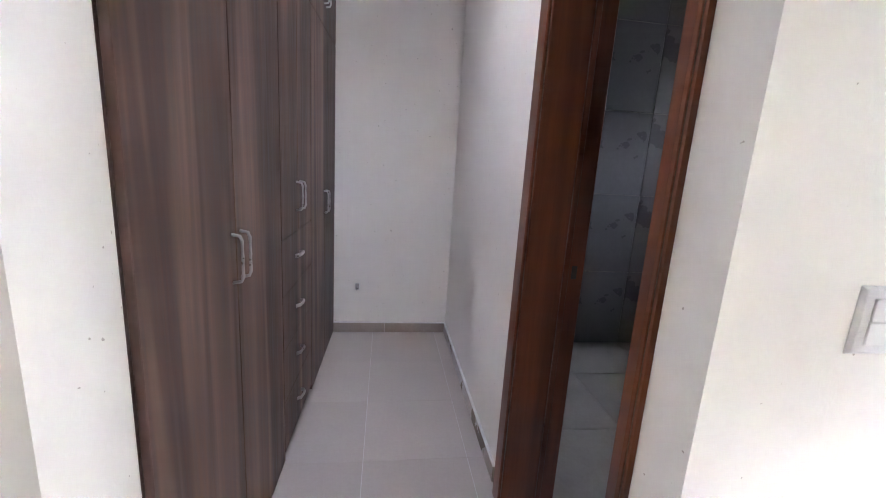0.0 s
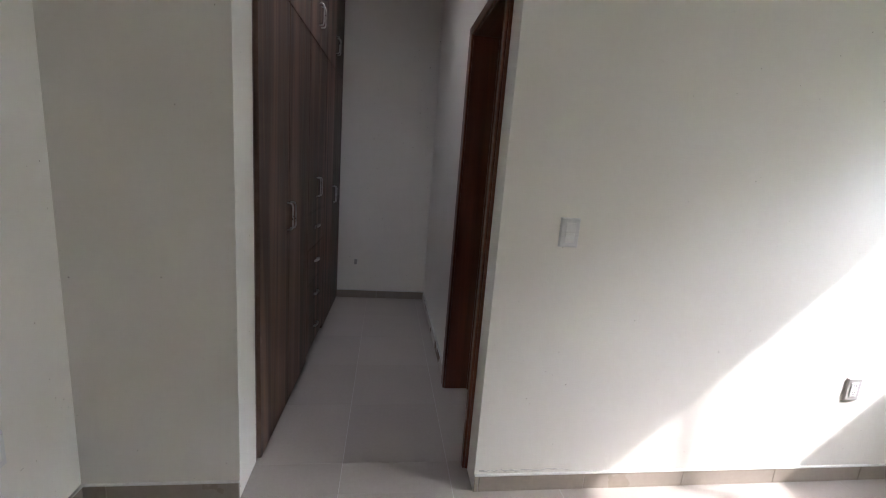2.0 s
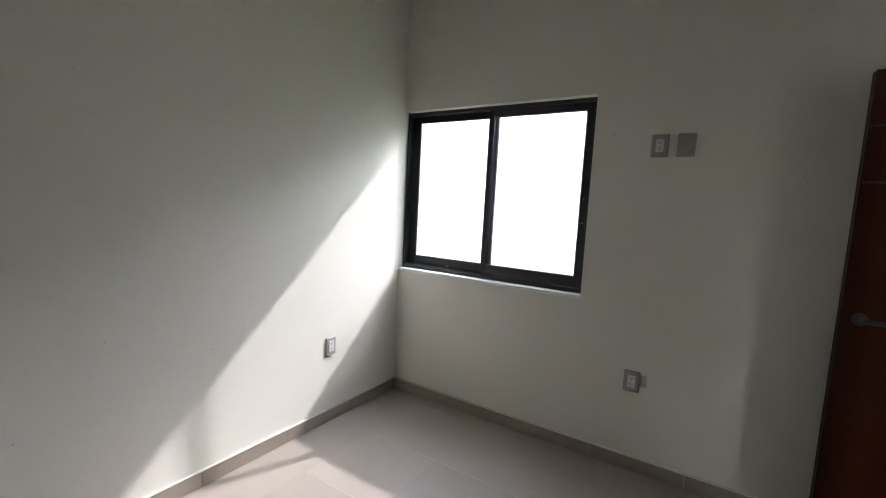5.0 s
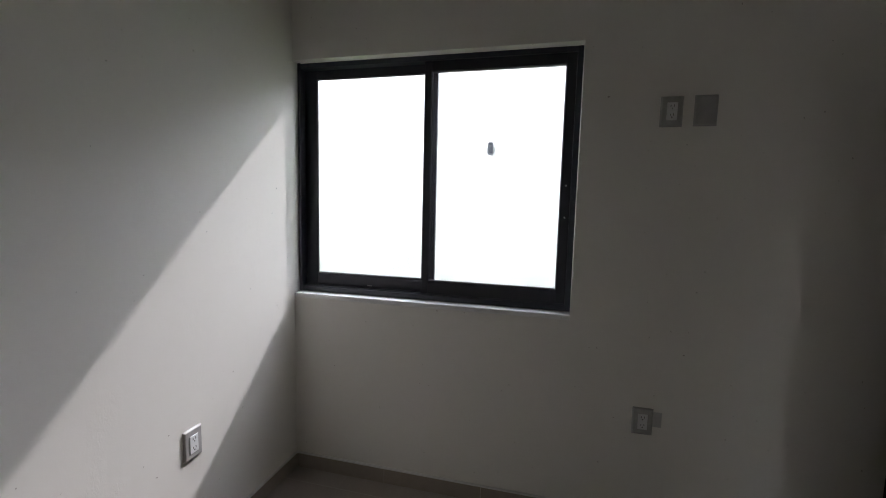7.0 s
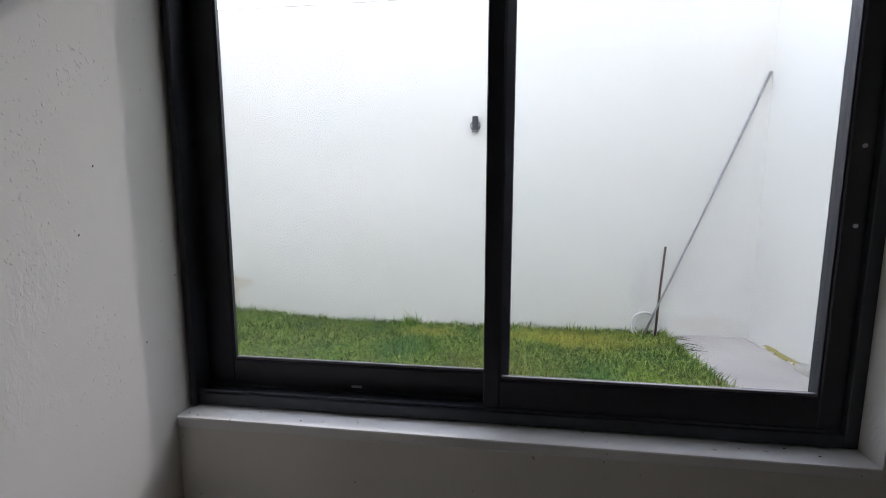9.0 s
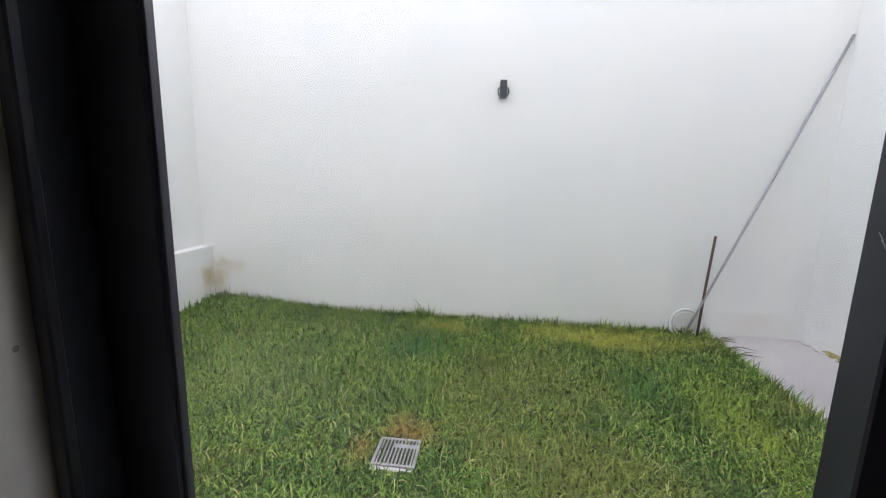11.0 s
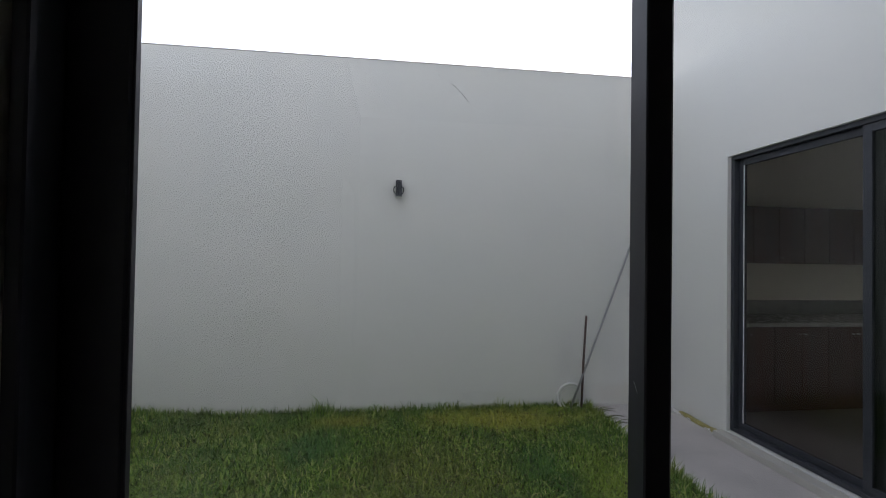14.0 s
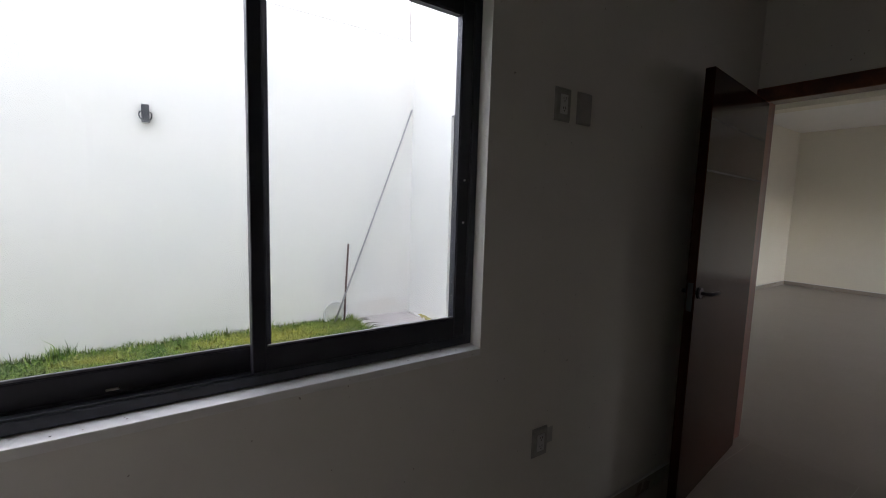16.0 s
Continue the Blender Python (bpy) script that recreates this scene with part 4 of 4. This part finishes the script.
def floor_drain():
    d = thing("drain_grate", "square metal drain grate set in the lawn", "drain")
    cx, cy, z = DRAIN[0], DRAIN[1], float(lawn_z(*DRAIN)) + 0.006
    h = 0.115
    bm = bmesh.new()
    for lo, hi in (((-h, -h), (-h + 0.016, h)), ((h - 0.016, -h), (h, h)), ((-h + 0.016, -h), (h - 0.016, -h + 0.016)), ((-h + 0.016, h - 0.016), (h - 0.016, h))):
        add_box(bm, (cx + lo[0], cy + lo[1], z - 0.012), (cx + hi[0], cy + hi[1], z), 0.0015)
    part("frame", bm, M_GREYPL, d)
    for k in range(10):
        y = cy - h + 0.016 + (k + 0.5) * (2 * h - 0.032) / 10
        part("bar", box((cx - h + 0.016, y - 0.0042, z - 0.010), (cx + h - 0.016, y + 0.0042, z - 0.001), 0.001), M_GALV, d)
    part("cross_strip", box((cx + 0.035, cy - h + 0.016, z - 0.0105), (cx + 0.068, cy + 0.03, z - 0.0015), 0.001), M_GALV, d, "flat metal cross strip")
    part("pit", box((cx - h + 0.004, cy - h + 0.004, z - 0.06), (cx + h - 0.004, cy + h - 0.004, z - 0.030)), M_BLACK, d)
    part("surround", boxes(((cx - h - 0.035, cy - h, z - 0.05), (cx - h - 0.001, cy + h, z - 0.006)), bevel=0.003), M_SLAB, d, "concrete edge")


floor_drain()


def clump(bm, centre, size, rng, sub=1):
    g = bmesh.ops.create_icosphere(bm, subdivisions=sub, radius=1.0)
    for v in g["verts"]:
        k = rng.uniform(0.75, 1.2)
        v.co = Vector(centre) + Vector((v.co.x * size[0], v.co.y * size[1], v.co.z * size[2])) * k


def wall_foot_debris():
    rng = random.Random(4)
    bm = bmesh.new()
    for k in range(46):
        x = 3.10 + 0.52 * k / 46
        clump(bm, (x, GS + 0.022 + rng.uniform(-0.008, 0.01), -0.062), (0.022, 0.022, 0.020 + 0.012 * rng.random()), rng, 2)
    tagged(part("moss", bm, M_FOAM), "yellow-green moss along the foot of the wall", "moss", kind="stuff")
    bm = bmesh.new()
    for k in range(90):
        x = rng.choice((rng.uniform(3.55, 3.94), rng.uniform(2.9, 3.2), rng.uniform(3.0, 3.9)))
        s = rng.uniform(0.006, 0.022)
        clump(bm, (x, GS + rng.uniform(0.01, 0.06), -0.07 + s * 0.4), (s * 1.4, s, s * 0.7), rng, 1)
    for k in range(50):
        s = rng.uniform(0.003, 0.010)
        clump(bm, (GX - rng.uniform(0.006, 0.03), rng.uniform(-3.3, -2.5), -0.07 + s * 0.4), (s, s * 1.5, s * 0.7), rng, 1)
    tagged(part("mortar_crumbs", bm, M_RUBBLE), "pale mortar crumbs along the wall foot", "rubble", kind="stuff")
    bm = bmesh.new()
    for k in range(14):
        a = rng.uniform(-2.1, -1.2)
        p = Vector((3.62 + rng.uniform(-0.25, 0.15), -2.46, -0.065))
        q = p + Vector((0.4 * math.cos(a) * 0.5, -rng.uniform(0.10, 0.24), 0.015))
        tube(bm, [p, (p + q) / 2 + Vector((0, 0, 0.02)), q], [0.003, 0.0028, 0.001], 5)
    tagged(part("grass_runners", bm, M_SOIL), "dry grass runners spread over the path", "grass", kind="stuff")


wall_foot_debris()


def garden_door():
    d = tagged(new("door_3"), "tall dark aluminium sliding glass door to the kitchen", "sliding door", kind="structure")
    y0, y1 = GS - 0.035, GS - 0.125

    def ring(x0, x1, z0, z1, w, ya, yb):
        bm = bmesh.new()
        add_box(bm, (x0, ya, z0), (x0 - w, yb, z1), 0.002)
        add_box(bm, (x1 + w, ya, z0), (x1, yb, z1), 0.002)
        add_box(bm, (x0 - w, ya, z0), (x1 + w, yb, z0 + w), 0.002)
        add_box(bm, (x0 - w, ya, z1 - w), (x1 + w, yb, z1), 0.002)
        return bm

    part("door_frame", ring(GD_L, GD_R, 0.0, GD_T, 0.035, y0, y1), M_TRACK, d)
    for xa, xb, yy, g in ((GD_L - 0.036, 1.90, y0 - 0.048, M_GLASS), (1.99, GD_R + 0.036, y0 - 0.010, M_GREENGLASS)):
        s = part("panel", ring(xa, xb, 0.036, GD_T - 0.036, 0.055, yy, yy - 0.03), M_TRACK, d)
        part("pane", glass_pane((xa - 0.05, yy - 0.012, 0.085), (xb + 0.05, yy - 0.018, GD_T - 0.085), 1, 1), g, s).visible_shadow = False
    part("edge_strip", box((GD_L - 0.094, y0 - 0.044, 0.09), (GD_L - 0.088, y0 - 0.05, GD_T - 0.09)), M_SILVERPL, d, "pale sealing strip")


garden_door()


# ---------------------------------------------------------------- kitchen seen through the garden door
def kitchen():
    x1 = KIT_E
    ys = [-3.52, -4.12, -4.72, -5.32, -5.92]
    for a, b in zip(ys, ys[1:]):
        c = thing("base_cabinet", "dark brown wooden kitchen base cabinet under the worktop", "cabinet", "kitchen base cabinets")
        part("body", box((x1 - 0.58, b + 0.001, 0.09), (x1, a - 0.001, 0.86)), M_KITCHEN, c)
        part("plinth", box((x1 - 0.52, b + 0.001, 0.0), (x1, a - 0.001, 0.09)), M_KITCHEN, c)
        m = (a + b) / 2
        for p, q in ((a - 0.003, m + 0.0015), (m - 0.0015, b + 0.003)):
            dr = part("door", box((x1 - 0.60, q, 0.10), (x1 - 0.581, p, 0.855), 0.002), M_KITCHEN, c)
            part("handle", box((x1 - 0.622, m + (0.03 if p > m else -0.03) - 0.006, 0.778), (x1 - 0.600, m + (0.03 if p > m else -0.03) + 0.006, 0.79), 0.002), M_STEEL, dr)
        u = thing("wall_cabinet", "dark brown wooden kitchen wall cabinet", "cabinet", "kitchen wall cabinets")
        part("body", box((x1 - 0.33, b + 0.001, 1.48), (x1, a - 0.001, 2.08)), M_KITCHEN, u)
        for p, q in ((a - 0.003, m + 0.0015), (m - 0.0015, b + 0.003)):
            dr = part("door", box((x1 - 0.35, q, 1.483), (x1 - 0.331, p, 2.077), 0.002), M_KITCHEN, u)
            yh = m + (0.03 if p > m else -0.03)
            part("handle", box((x1 - 0.368, yh - 0.006, 1.534), (x1 - 0.350, yh + 0.006, 1.546), 0.002), M_STEEL, dr)
    w = thing("worktop", "pale stone kitchen worktop with a dark splashback", "worktop")
    part("slab", box((x1 - 0.62, -3.50, 0.86), (x1, -5.94, 0.90), 0.004), M_COUNTER, w)
    part("splashback", box((x1 - 0.015, -3.50, 0.90), (x1, -5.94, 1.06), 0.002), M_SPLASH, w, "dark stone splashback")


kitchen()


# ---------------------------------------------------------------- floor tiles of room and passage
def floor_tiles():
    base = structure("floor", boxes(((WEST - 0.15, SOUTH - 0.15, -0.15), (0, 0.0, -0.0007)), ((-4.05, 0.0, -0.15), (COR_R + 0.2, COR_END, -0.0007)), ((-4.17, SOUTH, -0.3), (WALL_T, COR_END, -0.15))),
                     M_GROUT, "glossy greige porcelain tiled floor with pale joints", "floor")
    step, gap = 0.49, 0.0030
    shared = {}

    def lay(x0, x1, y0, y1):
        gx = [-3.05 + step * k for k in range(-4, 9)]
        gy = [-0.30 + step * k for k in range(-9, 9)]
        for xa in gx:
            for ya in gy:
                a, b = max(xa, x0), min(xa + step, x1)
                c, d = max(ya, y0), min(ya + step, y1)
                if b - a < 0.012 or d - c < 0.012:
                    continue
                w, h = round(b - a - gap, 4), round(d - c - 0.0006, 4)
                if (w, h) not in shared:
                    shared[w, h] = mesh_of("tile", box((-w / 2, -h / 2, -0.010), (w / 2, h / 2, 0.0), 0.0003), M_TILE)
                ob = new("tile", shared[w, h])
                ob.parent = base
                ob.location = ((a + b) / 2, (c + d) / 2, 0)

    lay(WEST, 0.0, SOUTH - 0.15, 0.0)
    lay(COR_L - 0.02, COR_R + 0.2, 0.0, COR_END)


floor_tiles()
